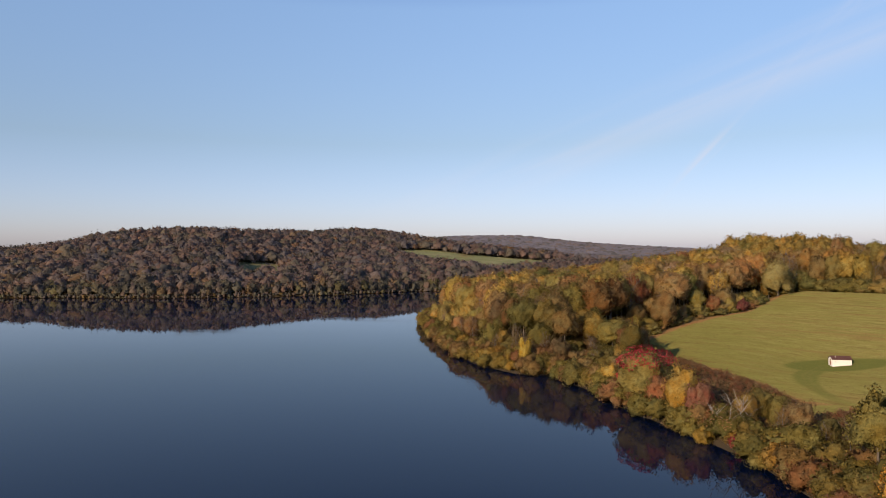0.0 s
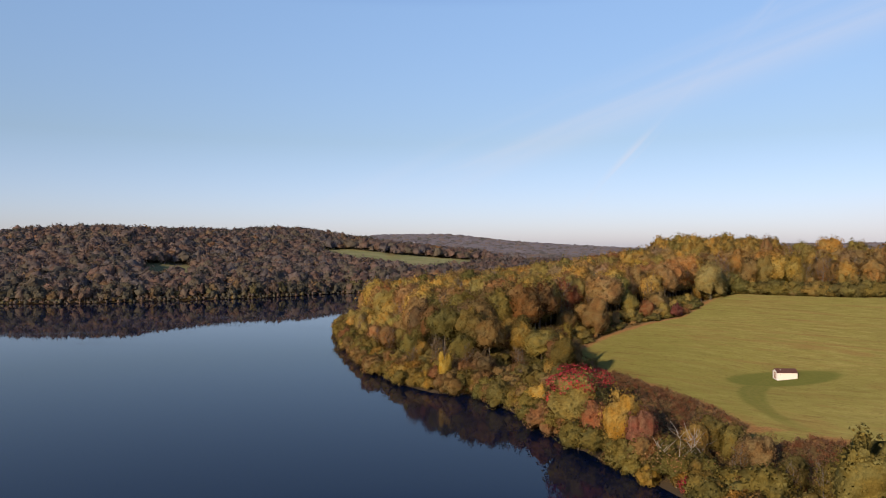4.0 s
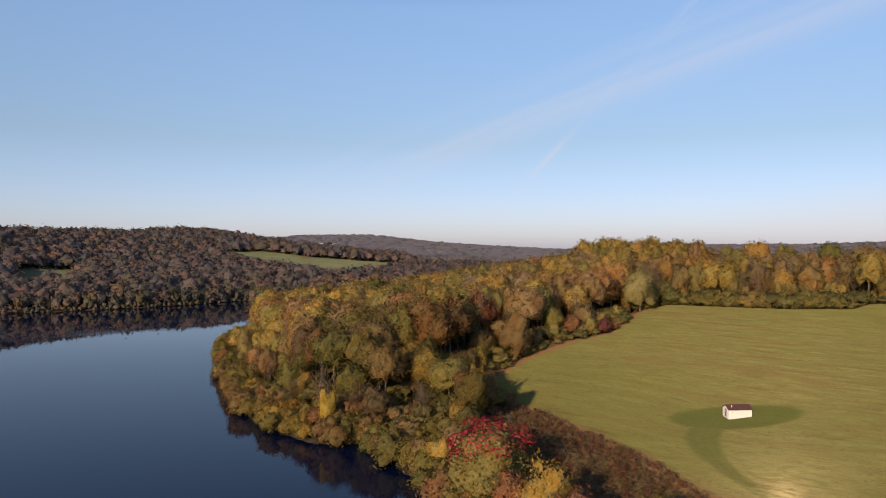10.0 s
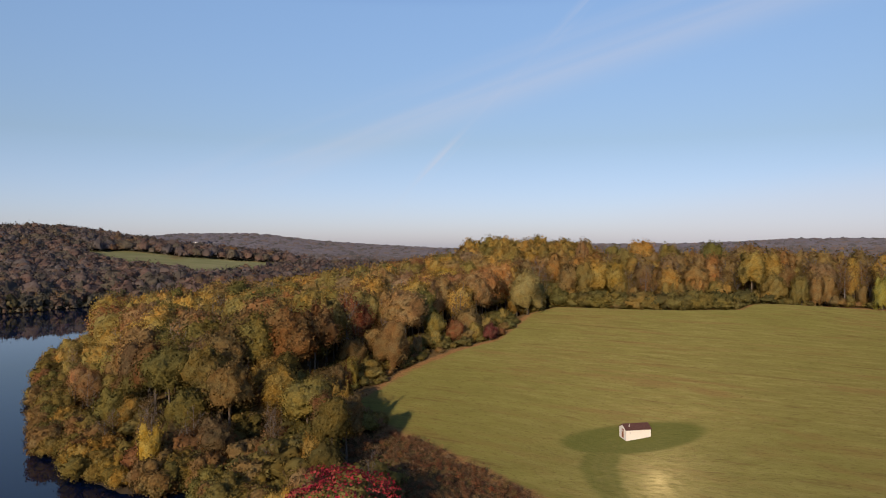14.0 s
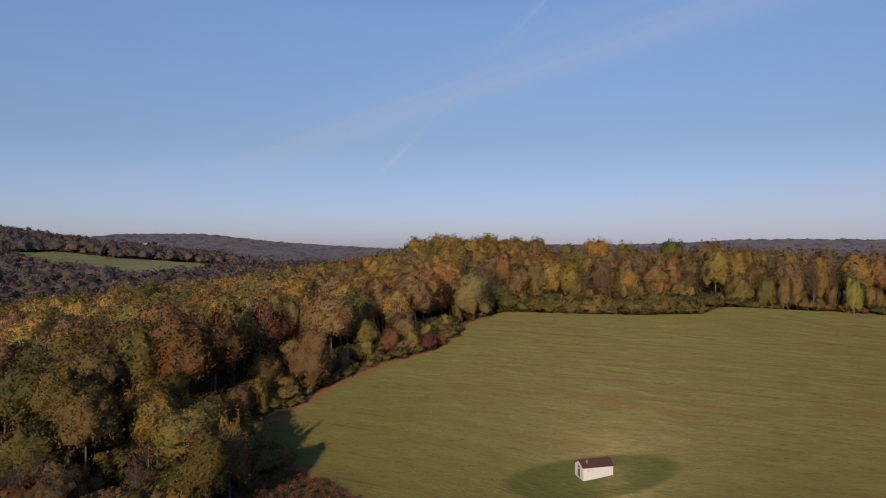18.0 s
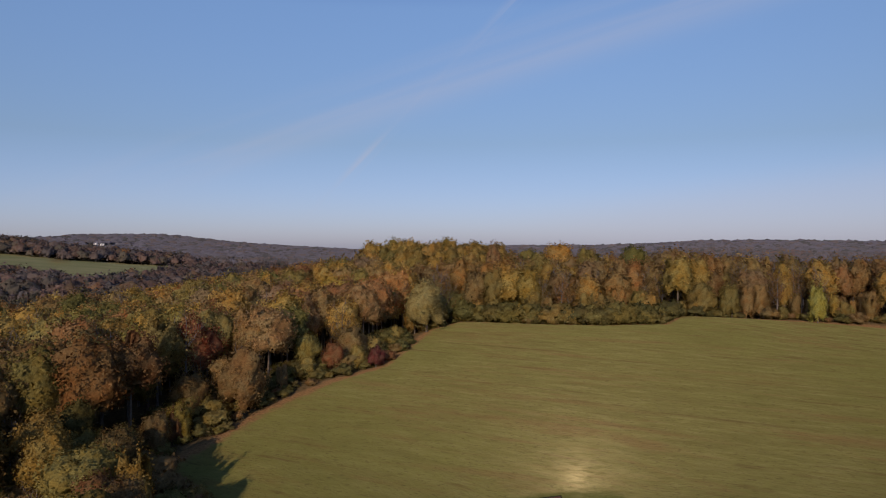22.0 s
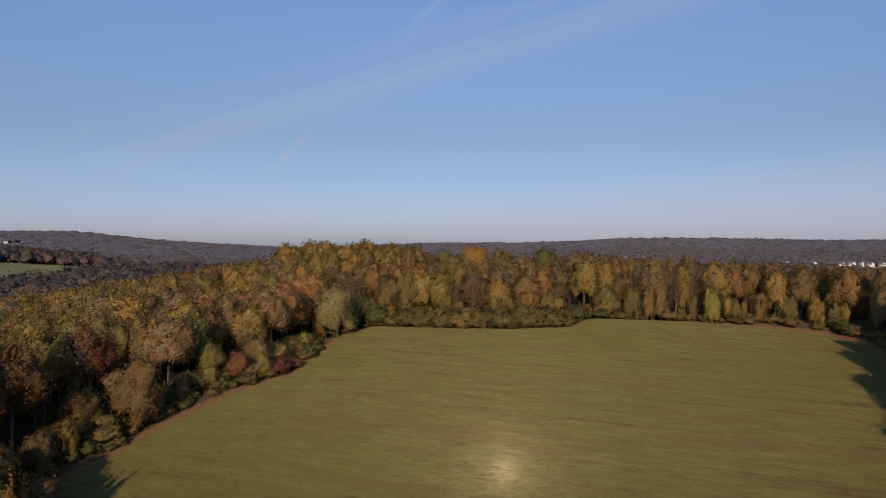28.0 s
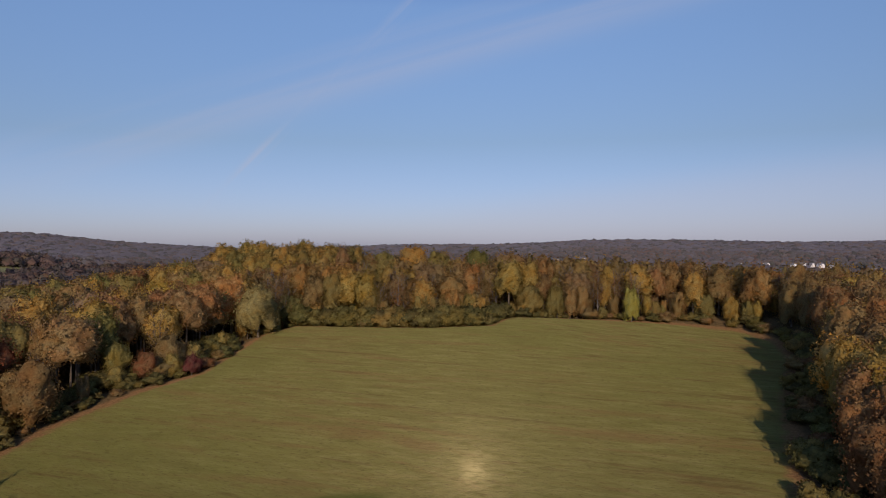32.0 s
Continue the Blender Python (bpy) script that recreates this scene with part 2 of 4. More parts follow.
def ground_material():
    """Forest floor, the mown meadow with a dry fringe, and the muddy bank."""
    m = Nodes("ground")
    litter = m.ramp(m.noise(0.8, 6.0, m.place()), [(0.3, (0.05, 0.038, 0.02)), (0.55, (0.1, 0.07, 0.035)), (0.8, (0.13, 0.08, 0.036))])
    edge = m.maths("ADD", m.attr("meadow"), m.maths("MULTIPLY", m.maths("SUBTRACT", m.noise(0.35, 4.0, m.place()), 0.5), 5.0))
    fringe = m.ramp(m.noise(1.6, 4.0, m.place()), [(0.3, (0.12, 0.065, 0.03)), (0.7, (0.22, 0.13, 0.06))])
    c = m.mix(m.span(edge, -3.5, -0.5), litter, fringe)
    c = m.mix(m.span(edge, 0.0, 3.0), c, meadow_color(m))
    soil = m.ramp(m.noise(0.03, 5.0, m.place()), [(0.35, (0.12, 0.1, 0.05)), (0.5, (0.27, 0.18, 0.11)), (0.7, (0.36, 0.25, 0.17))])
    hay = m.ramp(m.noise(0.02, 5.0, m.place((1, 3, 1))), [(0.35, (0.1, 0.115, 0.06)), (0.65, (0.135, 0.142, 0.082))])
    c = m.mix(m.attr("hay"), c, hay)
    c = m.mix(m.attr("soil"), c, soil)
    c = m.mix(m.attr("shore"), c, (0.045, 0.036, 0.026))
    tuft = m.noise(1.6, 6.0, m.place((0.4, 1, 1), radians(ROW_TURN)), 0.7)
    base = matt(m, c, m.bump(tuft, 1.0, 0.25))
    # bright spot opposite the sun, put in as gloss with its normal fixed sunward
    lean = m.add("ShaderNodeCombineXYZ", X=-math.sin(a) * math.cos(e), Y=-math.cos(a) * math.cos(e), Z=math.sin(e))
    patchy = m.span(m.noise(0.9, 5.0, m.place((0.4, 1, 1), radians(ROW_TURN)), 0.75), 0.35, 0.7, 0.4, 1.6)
    gloss_mask = m.maths("MULTIPLY", m.maths("MULTIPLY", m.span(edge, 0.0, 3.0), patchy), m.span(m.attr("lush"), 0.0, 1.0, 1.0, 0.3))
    for rough, share in SUN_SPOT:
        sun_gloss = m.add("ShaderNodeBsdfGlossy", Roughness=rough)
        m.link(m.mix(gloss_mask, (0, 0, 0), (share, share * 0.9, share * 0.6)), sun_gloss.inputs["Color"])
        m.link(lean.outputs[0], sun_gloss.inputs["Normal"])
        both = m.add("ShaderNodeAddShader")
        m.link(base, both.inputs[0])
        m.link(sun_gloss.outputs[0], both.inputs[1])
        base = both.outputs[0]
    m.link(base, m.out.inputs[0])
    return m.mat


ROW_TURN = -57.5
# roughness and strength of the gloss lobes that paint the meadow's bright spot
SUN_SPOT = [(0.5, 0.006), (0.21, 0.001), (0.1, 0.00011)]
WATER = water_material()
CANOPY = canopy_material()
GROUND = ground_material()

# ---- the plan ----
LAKE = [(70, 60), (68, 125), (67, 149), (61, 168), (54, 190), (49, 217), (39, 248), (26, 252), (13, 273), (3, 305), (-2, 340), (-12, 402), (-14, 432),
        (-4, 480), (30, 540), (70, 590), (90, 650), (60, 715), (-24, 745), (-103, 682), (-180, 656), (-253, 633), (-335, 640), (-430, 640),
        (-620, 660), (-1100, 640), (-1500, 400), (-1200, -500), (-300, -700), (60, -400), (110, -100)]
FIELD = [(100, 179), (96, 188), (96, 211), (91, 240), (86, 258), (80, 290), (94, 300), (108, 312), (127, 322), (145, 326), (160, 341), (178, 359), (193, 363),
         (210, 342), (226, 323), (244, 310), (259, 318), (278, 306), (297, 294), (314, 280), (325, 262), (315, 242), (286, 222), (251, 206), (220, 189),
         (196, 176), (172, 158), (160, 130), (150, 100), (138, 120), (125, 146), (110, 165)]
TRACK = [(84, 179), (95, 176), (106, 175), (105.5, 182), (106, 192), (109, 204), (114, 215), (120, 222), (127, 228)]
SHED = (131.7, 227.6)


def inside(poly, x, y):
    """The distance to a closed outline, positive inside it."""
    x, y = np.asarray(x, float), np.asarray(y, float)
    best, sign = np.full(x.shape, 1e18), np.full(x.shape, -1.0)
    for (x0, y0), (x1, y1) in zip(poly, poly[1:] + poly[:1]):
        ex, ey = x1 - x0, y1 - y0
        wx, wy = x - x0, y - y0
        s = np.clip((wx * ex + wy * ey) / (ex * ex + ey * ey), 0, 1)
        best = np.minimum(best, (wx - s * ex) ** 2 + (wy - s * ey) ** 2)
        cross = ((y0 > y) != (y1 > y)) & (x < ex * (y - y0) / (ey if ey else 1e-9) + x0)
        sign = np.where(cross, -sign, sign)
    return sign * np.sqrt(best)


def along(line, x, y):
    """The distance to an open line."""
    best = np.full(np.shape(x), 1e18)
    for (x0, y0), (x1, y1) in zip(line, line[1:]):
        ex, ey = x1 - x0, y1 - y0
        s = np.clip(((x - x0) * ex + (y - y0) * ey) / (ex * ex + ey * ey), 0, 1)
        best = np.minimum(best, (x - x0 - s * ex) ** 2 + (y - y0 - s * ey) ** 2)
    return np.sqrt(best)


def step(v, lo, hi):
    s = np.clip((np.asarray(v, float) - lo) / (hi - lo), 0, 1)
    return s * s * (3 - 2 * s)


def hump(x, y, cx, cy, rx, ry):
    return np.exp(-((x - cx) / rx) ** 2 - ((y - cy) / ry) ** 2)


def roll(x, y, size):
    """Soft rolling ground, between -1 and 1."""
    return (np.sin(x / size + 1.3 * np.sin(y / size * 0.7 + 0.4)) + np.sin(y / size * 0.83 + 1.7 * np.sin(x / size * 0.6 + 2.0))) / 2


def height(x, y):
    """The ground's height above the lake."""
    x, y = np.asarray(x, float), np.asarray(y, float)
    d = -inside(LAKE, x, y)
    up = np.maximum(d, 0)
    bank = 0.5 * (1 - np.exp(-up / 1.5))
    near = 36 * np.tanh(0.112 * up / 36) + bank
    near = near - 13 * step(x, 345, 450) * step(y, 440, 380)
    knoll = 11 * hump(x, y, 228, 492, 85, 60) * step(up, 20, 80)
    u, v = (x - 180) / 100, (y - 270) / 100
    meadow = 16.94 + 9.02 * u + 5.13 * v - 3.67 * u * u + 1.58 * u * v + 1.23 * v * v - 2.8 * hump(x, y, 132, 228, 25, 25) + 2 * hump(x, y, 257, 318, 45, 45)
    f = inside(FIELD, x, y)
    near = near + (meadow - near) * step(f, -14, 4)
    valley = 12 - 7 * step(x, 420, 650) + (4 * roll(x, y, 140) + 2 * roll(x + 90, y, 47)) * (1 - 0.6 * step(x, 420, 650))
    hills = 44 * hump(x, y, -200, 1300, 300, 270) + 35 * hump(x, y, -390, 1010, 150, 170) + 6 * hump(x, y, -290, 1165, 80, 90) + 4 * hump(x, y, 40, 1215, 260, 165) + 8 * hump(x, y, 150, 1500, 400, 200) + 16 * hump(x, y, 1100, 1050, 260, 260) + 18 * hump(x, y, -700, 1000, 300, 250) + 13 * hump(x, y, -160, 1290, 115, 95) + 8 * hump(x, y, -465, 1000, 70, 110)
    r, az = np.hypot(x - 60, y - 100), np.degrees(np.arctan2(x - 60, y - 100))
    crest = np.interp(az, [-60, -15, 0, 6, 11, 15, 21, 31, 40, 48, 60, 70, 110], [4, 14, 82, 79, 60, 46, 28, 40, 50, 66, 58, 57, 40])
    ring = np.exp(-((r - 3250) / 800) ** 2) * (crest + 5 * roll(x, y, 210)) + 12 * np.exp(-((r - 2200) / 350) ** 2) * (0.5 + 0.5 * roll(x, y, 330))
    far = np.minimum(valley + hills, 0.16 * up + bank) + ring
    m = step(np.hypot(x - 190, y - 290), 185, 330)
    land = near + (far - near) * m + knoll
    return np.where(d > 0, land, np.maximum(-0.1 + 0.25 * d, -5.0))


def lattice(lo, hi, near_lo, near_hi, fine, grow):
    """Lines close together over the near stretch and ever wider apart beyond it."""
    c = list(np.arange(near_lo, near_hi + 0.01, fine))
    s = fine
    while c[-1] < hi:
        s *= grow
        c.append(min(c[-1] + s, hi))
    s = fine
    while c[0] > lo:
        s *= grow
        c.insert(0, max(c[0] - s, lo))
    return np.array(c)


def mesh_from(name, verts, faces, mats=(), smooth=False, normals=None):
    """A mesh from arrays of corners and of faces of one size."""
    verts, faces = np.asarray(verts, np.float32), np.asarray(faces, np.int32)
    me = bpy.data.meshes.new(name)
    n, k = faces.shape
    me.vertices.add(len(verts))
    me.vertices.foreach_set("co", verts.ravel())
    me.loops.add(n * k)
    me.loops.foreach_set("vertex_index", faces.ravel())
    me.polygons.add(n)
    me.polygons.foreach_set("loop_start", np.arange(0, n * k, k, dtype=np.int32))
    if smooth:
        me.polygons.foreach_set("use_smooth", np.ones(n, bool))
    for mt in mats:
        me.materials.append(mt)
    me.update(calc_edges=True)
    if normals is not None:
        me.normals_split_custom_set_from_vertices(np.asarray(normals, np.float32))
    return me


def paint(me, name, values):
    a = me.attributes.new(name, "FLOAT", "POINT")
    a.data.foreach_set("value", np.asarray(values, np.float32).ravel())


gx = lattice(-4200, 4700, -60, 380, 3.5, 1.09)
gy = lattice(-2200, 4800, 90, 460, 3.5, 1.09)
gx = np.unique(np.r_[gx[(gx < 76) | (gx > 152)], np.arange(76.5, 152, 0.75)])
gy = np.unique(np.r_[gy[(gy < 166) | (gy > 246)], np.arange(166.5, 246, 0.75)])
X, Y = np.meshgrid(gx, gy)
Z = height(X, Y)
idx = np.arange(X.size).reshape(X.shape)
quads = np.stack([idx[:-1, :-1], idx[:-1, 1:], idx[1:, 1:], idx[1:, :-1]], -1).reshape(-1, 4)
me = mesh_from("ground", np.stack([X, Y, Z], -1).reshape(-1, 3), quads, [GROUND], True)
FAR_MEADOWS = [[(-80, 1140), (-25, 1165), (32, 1132), (100, 1150), (190, 1170), (185, 1080), (120, 930), (75, 870), (40, 925), (-2, 1000), (-45, 1010), (-66, 1060)], [(-262, 872), (-224, 905), (-190, 845), (-188, 745), (-205, 722), (-242, 790)]]
meadow = inside(FIELD, X, Y)
for p in FAR_MEADOWS:
    meadow = np.maximum(meadow, inside(p, X, Y))
lane = along(TRACK, X, Y)
paint(me, "meadow", np.maximum(np.clip(meadow, -20, 20), 5.5 - along([(80, 179), (101, 176)], X, Y)))
worn = np.maximum(step(np.abs(lane - 0.9), 0.75, 0.15) * 0.07 * step(Y, 176, 186), 0.0)
paint(me, "worn", worn)
far_grass = np.maximum(inside(FAR_MEADOWS[0], X, Y), inside(FAR_MEADOWS[1], X, Y))
paint(me, "hay", step(far_grass, -14, -4))
paint(me, "lush", np.clip(np.maximum(step(np.hypot(((X - 131) + 0.5 * (Y - 226)) / 1.5, Y - 226.5), 11.2, 8.6), step(lane, 2.2 + 2.6 * step(Y, 190, 218), 1.0 + 1.8 * step(Y, 190, 218)) * 0.75 * step(Y, 174, 190)), 0, 1) * (1 - worn))
BUILDING_LAND = [(1230, 990), (1330, 1060), (1560, 985), (1700, 900), (1690, 800), (1480, 620), (1380, 640), (1330, 760), (1400, 860), (1350, 930)]
paint(me, "soil", step(inside(BUILDING_LAND, X, Y), -5, 8))
paint(me, "shore", step(np.abs(Z), 1.2, 0.5))
ground = tagged(new("ground", me), "rolling ground with mown meadow and leaf-strewn forest floor", "ground", kind="structure")

me = mesh_from("water", [(-1600, -800, 0), (140, -800, 0), (140, 800, 0), (-1600, 800, 0)], [(0, 1, 2, 3)], [WATER])
tagged(new("water", me), "calm dark blue lake that mirrors the sky", "lake", kind="structure")


# ---- trees ----
def part(name, me, parent, label=""):
    ob = new(name, me)
    ob.parent = parent
    if label:
        ob["label"] = label
    return ob


def tube(points, radii, sides):
    """Corners and faces of a tapering limb."""
    v, f = [], []
    for i, (p, r) in enumerate(zip(points, radii)):
        for k in range(sides):
            a = 2 * math.pi * k / sides
            v.append((p[0] + r * math.cos(a), p[1] + r * math.sin(a), p[2]))
        if i:
            b = (i - 1) * sides
            f += [(b + k, b + (k + 1) % sides, b + sides + (k + 1) % sides, b + sides + k) for k in range(sides)]
    return v, f


def wood_mesh(name, rng, high, crown_base, reach, limbs, mat, thick=0.018, twigs=0):
    """A tapered trunk with limbs that rise into the crown, and bare twigs where the tree shows them."""
    vs, fs = [], []

    def grow(points, radii, sides):
        v, f = tube(points, radii, sides)
        fs.extend([tuple(i + len(vs) for i in q) for q in f])
        vs.extend(v)

    lean = rng.normal(0, 0.02, 2) * high
    at = lambda s: (lean[0] * s, lean[1] * s, high * s)
    r0 = thick * high
    grow([(0, 0, -0.8)] + [at(s) for s in (0.0, 0.06, 0.3, 0.6, 0.9)], [r0 * 1.3, r0 * 1.2, r0, r0 * 0.75, r0 * 0.45, r0 * 0.08], 7)
    for i in range(limbs):
        s = crown_base + (0.88 - crown_base) * (i + rng.random()) / limbs
        a = rng.random() * 6.283
        out = reach * (1.05 - 0.6 * s) * rng.uniform(0.6, 1.0)
        p = np.array(at(s))
        q = p + (math.cos(a) * out * 0.55, math.sin(a) * out * 0.55, out * 0.45)
        e = p + (math.cos(a + 0.2) * out, math.sin(a + 0.2) * out, out * 0.95)
        r = r0 * (0.5 - 0.32 * s)
        grow([p, q, e], [r, r * 0.6, r * 0.15], 4)
        for _ in range(twigs):
            b = q + (e - q) * rng.random()
            t = b + rng.normal(0, 0.3, 3) * reach * 0.5 + (0, 0, reach * 0.22)
            grow([b, (b + t) / 2 + rng.normal(0, 0.12, 3), t], [0.055, 0.04, 0.02], 3)
    return mesh_from(name, vs, fs, [mat])


def unit(v):
    return v / (np.linalg.norm(v, axis=-1, keepdims=True) + 1e-6)


def leaf_cloud(rng, high, crown_base, reach, boughs, sprays, leaf, shape):
    """A crown: rounded boughs that bulge out of one mass, covered in small sprays of leaves.
    Corners, their normals, faces."""
    tall = high * (1 - crown_base)
    size = np.array((reach, reach, tall * 0.58))
    heart = np.array((0, 0, high * crown_base + tall * 0.42))
    clumps = 70 if sprays > 1000 else 34 if sprays > 150 else 14
    # boughs on a shaken spiral, in a space in which the crown is a ball
    k = np.arange(boughs)
    z = np.clip(0.96 - 1.55 * (k + 0.5) / boughs + rng.normal(0, 0.07, boughs), -0.75, 0.97)
    a = k * 2.39996 + rng.normal(0, 0.3, boughs)
    ring = np.sqrt(1 - z * z)
    if shape == "column":
        ring = np.clip(ring * 1.5, 0, 0.95)
    elif shape == "cone":
        ring = 0.55 - 0.5 * z
    elif shape == "oval":
        ring = ring * (0.9 - 0.2 * z)
    at = np.stack([ring * np.cos(a), ring * np.sin(a), z], -1) * rng.uniform(0.46, 0.93, (boughs, 1))
    big = rng.uniform(0.19, 0.42, boughs) * (1.0 if boughs > 9 else 1.25)

    def surface(u):
        """How far the crown reaches along each way, and which way its skin faces there."""
        along_way = u @ at.T
        disc = along_way ** 2 - (at ** 2).sum(-1) + big ** 2
        far = np.where(disc > 0, along_way + np.sqrt(np.maximum(disc, 0)), 0)
        r = far.max(-1)
        own = far.argmax(-1)
        least = 0.36
        r2 = np.maximum(r, least)
        skin = np.where((r > least)[:, None], (u * r2[:, None] - at[own]) / big[own][:, None], u)
        return r2, unit(unit(0.8 * unit(skin) + 0.35 * u) / size)

    # smaller clumps that swell out of the boughs
    u = unit(rng.normal(0, 1, (clumps, 3)) + (0, 0, 0.25))
    at, big = (np.concatenate([at, u * surface(u)[0][:, None] * rng.uniform(0.8, 1.0, (clumps, 1))]),
               np.concatenate([big, rng.uniform(0.11, 0.2, clumps) * (1.0 if clumps > 40 else 1.35)]))
    V, N, faces = np.zeros((0, 3)), np.zeros((0, 3)), []
    if shape not in ("open", "cap"):
        rings, sides = (11, 16) if sprays > 500 else (5, 8)
        E, A = np.meshgrid(np.linspace(-1.0, 1.45, rings), np.arange(sides) * 2 * math.pi / sides, indexing="ij")
        E, A = E.ravel(), A.ravel() + rng.normal(0, 0.08, E.size)
        u = np.concatenate([np.stack([np.cos(E) * np.cos(A), np.cos(E) * np.sin(A), np.sin(E)], -1), [(0, 0, 1.0)]])
        r, N = surface(u)
        V = heart + u * r[:, None] * size * (0.86 if sprays > 500 else 0.84)
        i, j = np.meshgrid(np.arange(rings - 1), np.arange(sides), indexing="ij")
        q, n = (i * sides + j).ravel(), (i * sides + (j + 1) % sides).ravel()
        e = (rings - 1) * sides
        faces = [np.stack([q, n, n + sides], -1), np.stack([q, n + sides, q + sides], -1),
                 np.array([(e + j, e + (j + 1) % sides, rings * sides) for j in range(sides)])]
    # the sprays
    z = rng.uniform(-0.78 if shape != "open" else -0.9, 1.0, sprays)
    a = rng.random(sprays) * 6.283
    u = np.stack([np.sqrt(1 - z * z) * np.cos(a), np.sqrt(1 - z * z) * np.sin(a), z], -1)
    r, n = surface(u)
    p = heart + u * (r * (rng.uniform(0.35, 1.05, sprays) if shape == "open" else rng.uniform(0.98, 1.1, sprays) if shape == "cap" else 1.05 - 0.24 * rng.random(sprays) ** 1.3))[:, None] * size
    w = unit(n + rng.normal(0, 0.6, n.shape))
    t = unit(np.cross(w, rng.normal(0, 1, n.shape)))
    b = np.cross(w, t)
    L = leaf * rng.uniform(0.5, 1.35, (sprays, 1))
    tri = np.stack([p + t * L, p - t * L * 0.55 + b * L * 0.75, p - t * L * 0.45 - b * L * 0.8], 1).reshape(-1, 3)
    soft = unit(n + 0.4 * w + (0, 0, 0.05))
    faces.append(len(V) + np.arange(len(tri)).reshape(-1, 3))
    return np.concatenate([V, tri]), np.concatenate([N, np.repeat(soft, 3, 0)]), np.concatenate(faces)


def lumpy_dome(rng, rings, sides, reach, rough=0.06):
    """A rounded, uneven crown of height 1: corners and faces."""
    v = []
    bumps = rng.normal(0, 1, (7, 3))
    bumps /= np.linalg.norm(bumps, axis=-1, keepdims=True)
    amp = rng.uniform(0.08, 0.26, 7)
    for i in range(rings + 1):
        e = -0.45 + (math.pi / 2 + 0.45) * i / rings
        for k in range(sides):
            a = 2 * math.pi * (k + 0.5 * (i % 2)) / sides
            d = np.array((math.cos(a) * math.cos(e), math.sin(a) * math.cos(e), math.sin(e)))
            r = 0.82 + float((amp * np.clip(bumps @ d, 0, 1) ** 3).sum()) + rng.normal(0, rough)
            v.append((d[0] * r * reach, d[1] * r * reach, 0.5 + d[2] * r * 0.5))
    f = []
    for i in range(rings):
        for k in range(sides):
            a, b = i * sides + k, i * sides + (k + 1) % sides
            f += [(a, b, b + sides), (a, b + sides, a + sides)]
    return np.array(v), np.array(f)


def crown_mesh(name, rng, *shape):
    v, soft, faces = leaf_cloud(rng, *shape)
    return mesh_from(name, v, faces, [LEAF], True, soft)


# kind: height, where the crown begins, reach, limbs, boughs, sprays, spray size, form, bark, twigs
KINDS = {
    "tulip_tree": (26, 0.42, 6.4, 6, 24, 2500, 0.36, "dome", BARK, 0),
    "oak_tree": (22, 0.36, 7.2, 6, 26, 2700, 0.36, "dome", BARK, 0),
    "poplar_tree": (26, 0.32, 5.8, 6, 22, 1500, 0.44, "dome", BARK, 0),
    "hickory_tree": (24, 0.22, 5.2, 6, 22, 1500, 0.44, "oval", BARK, 0),
    "beech_tree": (19, 0.04, 5.6, 5, 22, 2400, 0.29, "dome", BARK, 0),
    "maple_tree": (14, 0.04, 5.4, 6, 22, 2300, 0.27, "dome", BARK, 0),
    "vine_covered_tree": (17, 0.0, 3.9, 5, 24, 1600, 0.33, "column", BARK, 0),
    "ash_tree": (20, 0.2, 5.2, 11, 16, 1100, 0.24, "open", GREY_BARK, 7),
    "bleached_tree": (10, 0.12, 5.5, 9, 12, 520, 0.17, "open", PALE_BARK, 6),
    "shore_bush": (6, 0.0, 3.7, 4, 16, 1300, 0.24, "dome", BARK, 0),
    "undergrowth_bush": (3.6, 0.0, 3.2, 3, 14, 800, 0.22, "dome", BARK, 0),
    "pine_tree": (18, 0.08, 3.6, 6, 18, 1200, 0.3, "cone", BARK, 0),
}
LABELS = {
    "tulip_tree": "tall tulip tree with a full {} crown in the wood",
    "oak_tree": "broad oak tree with a rounded {} crown in the wood",
    "poplar_tree": "tall {} poplar in the wood behind the meadow",
    "hickory_tree": "upright hickory with a {} crown behind the meadow",
    "beech_tree": "bushy {} beech beside the meadow",
    "bleached_tree": "bleached tree with {} last leaves",
    "maple_tree": "low spreading maple with {} leaves near the shore",
    "vine_covered_tree": "tree hung with {} vines down to the ground",
    "ash_tree": "half-bare ash tree with {} last leaves and grey twigs",
    "shore_bush": "dense {} bush leaning over the lake's edge",
    "undergrowth_bush": "low {} bush at the foot of the wood",
    "pine_tree": "dark {} pine tree among bare hardwoods",
}
FORMS = {}
for n, (kind, (hi, cb, re, limbs, boughs, sprays, leaf, form, bark, twigs)) in enumerate(KINDS.items()):
    rng = np.random.default_rng(100 + n)
    FORMS[kind] = [(wood_mesh(kind + "_trunk", rng, hi * 0.93, cb, re, limbs, bark, 0.011 if kind == "bleached_tree" else 0.018, twigs),
                    crown_mesh(kind + "_crown", rng, hi, cb, re, boughs, sprays, leaf, form)) for _ in range(4)]

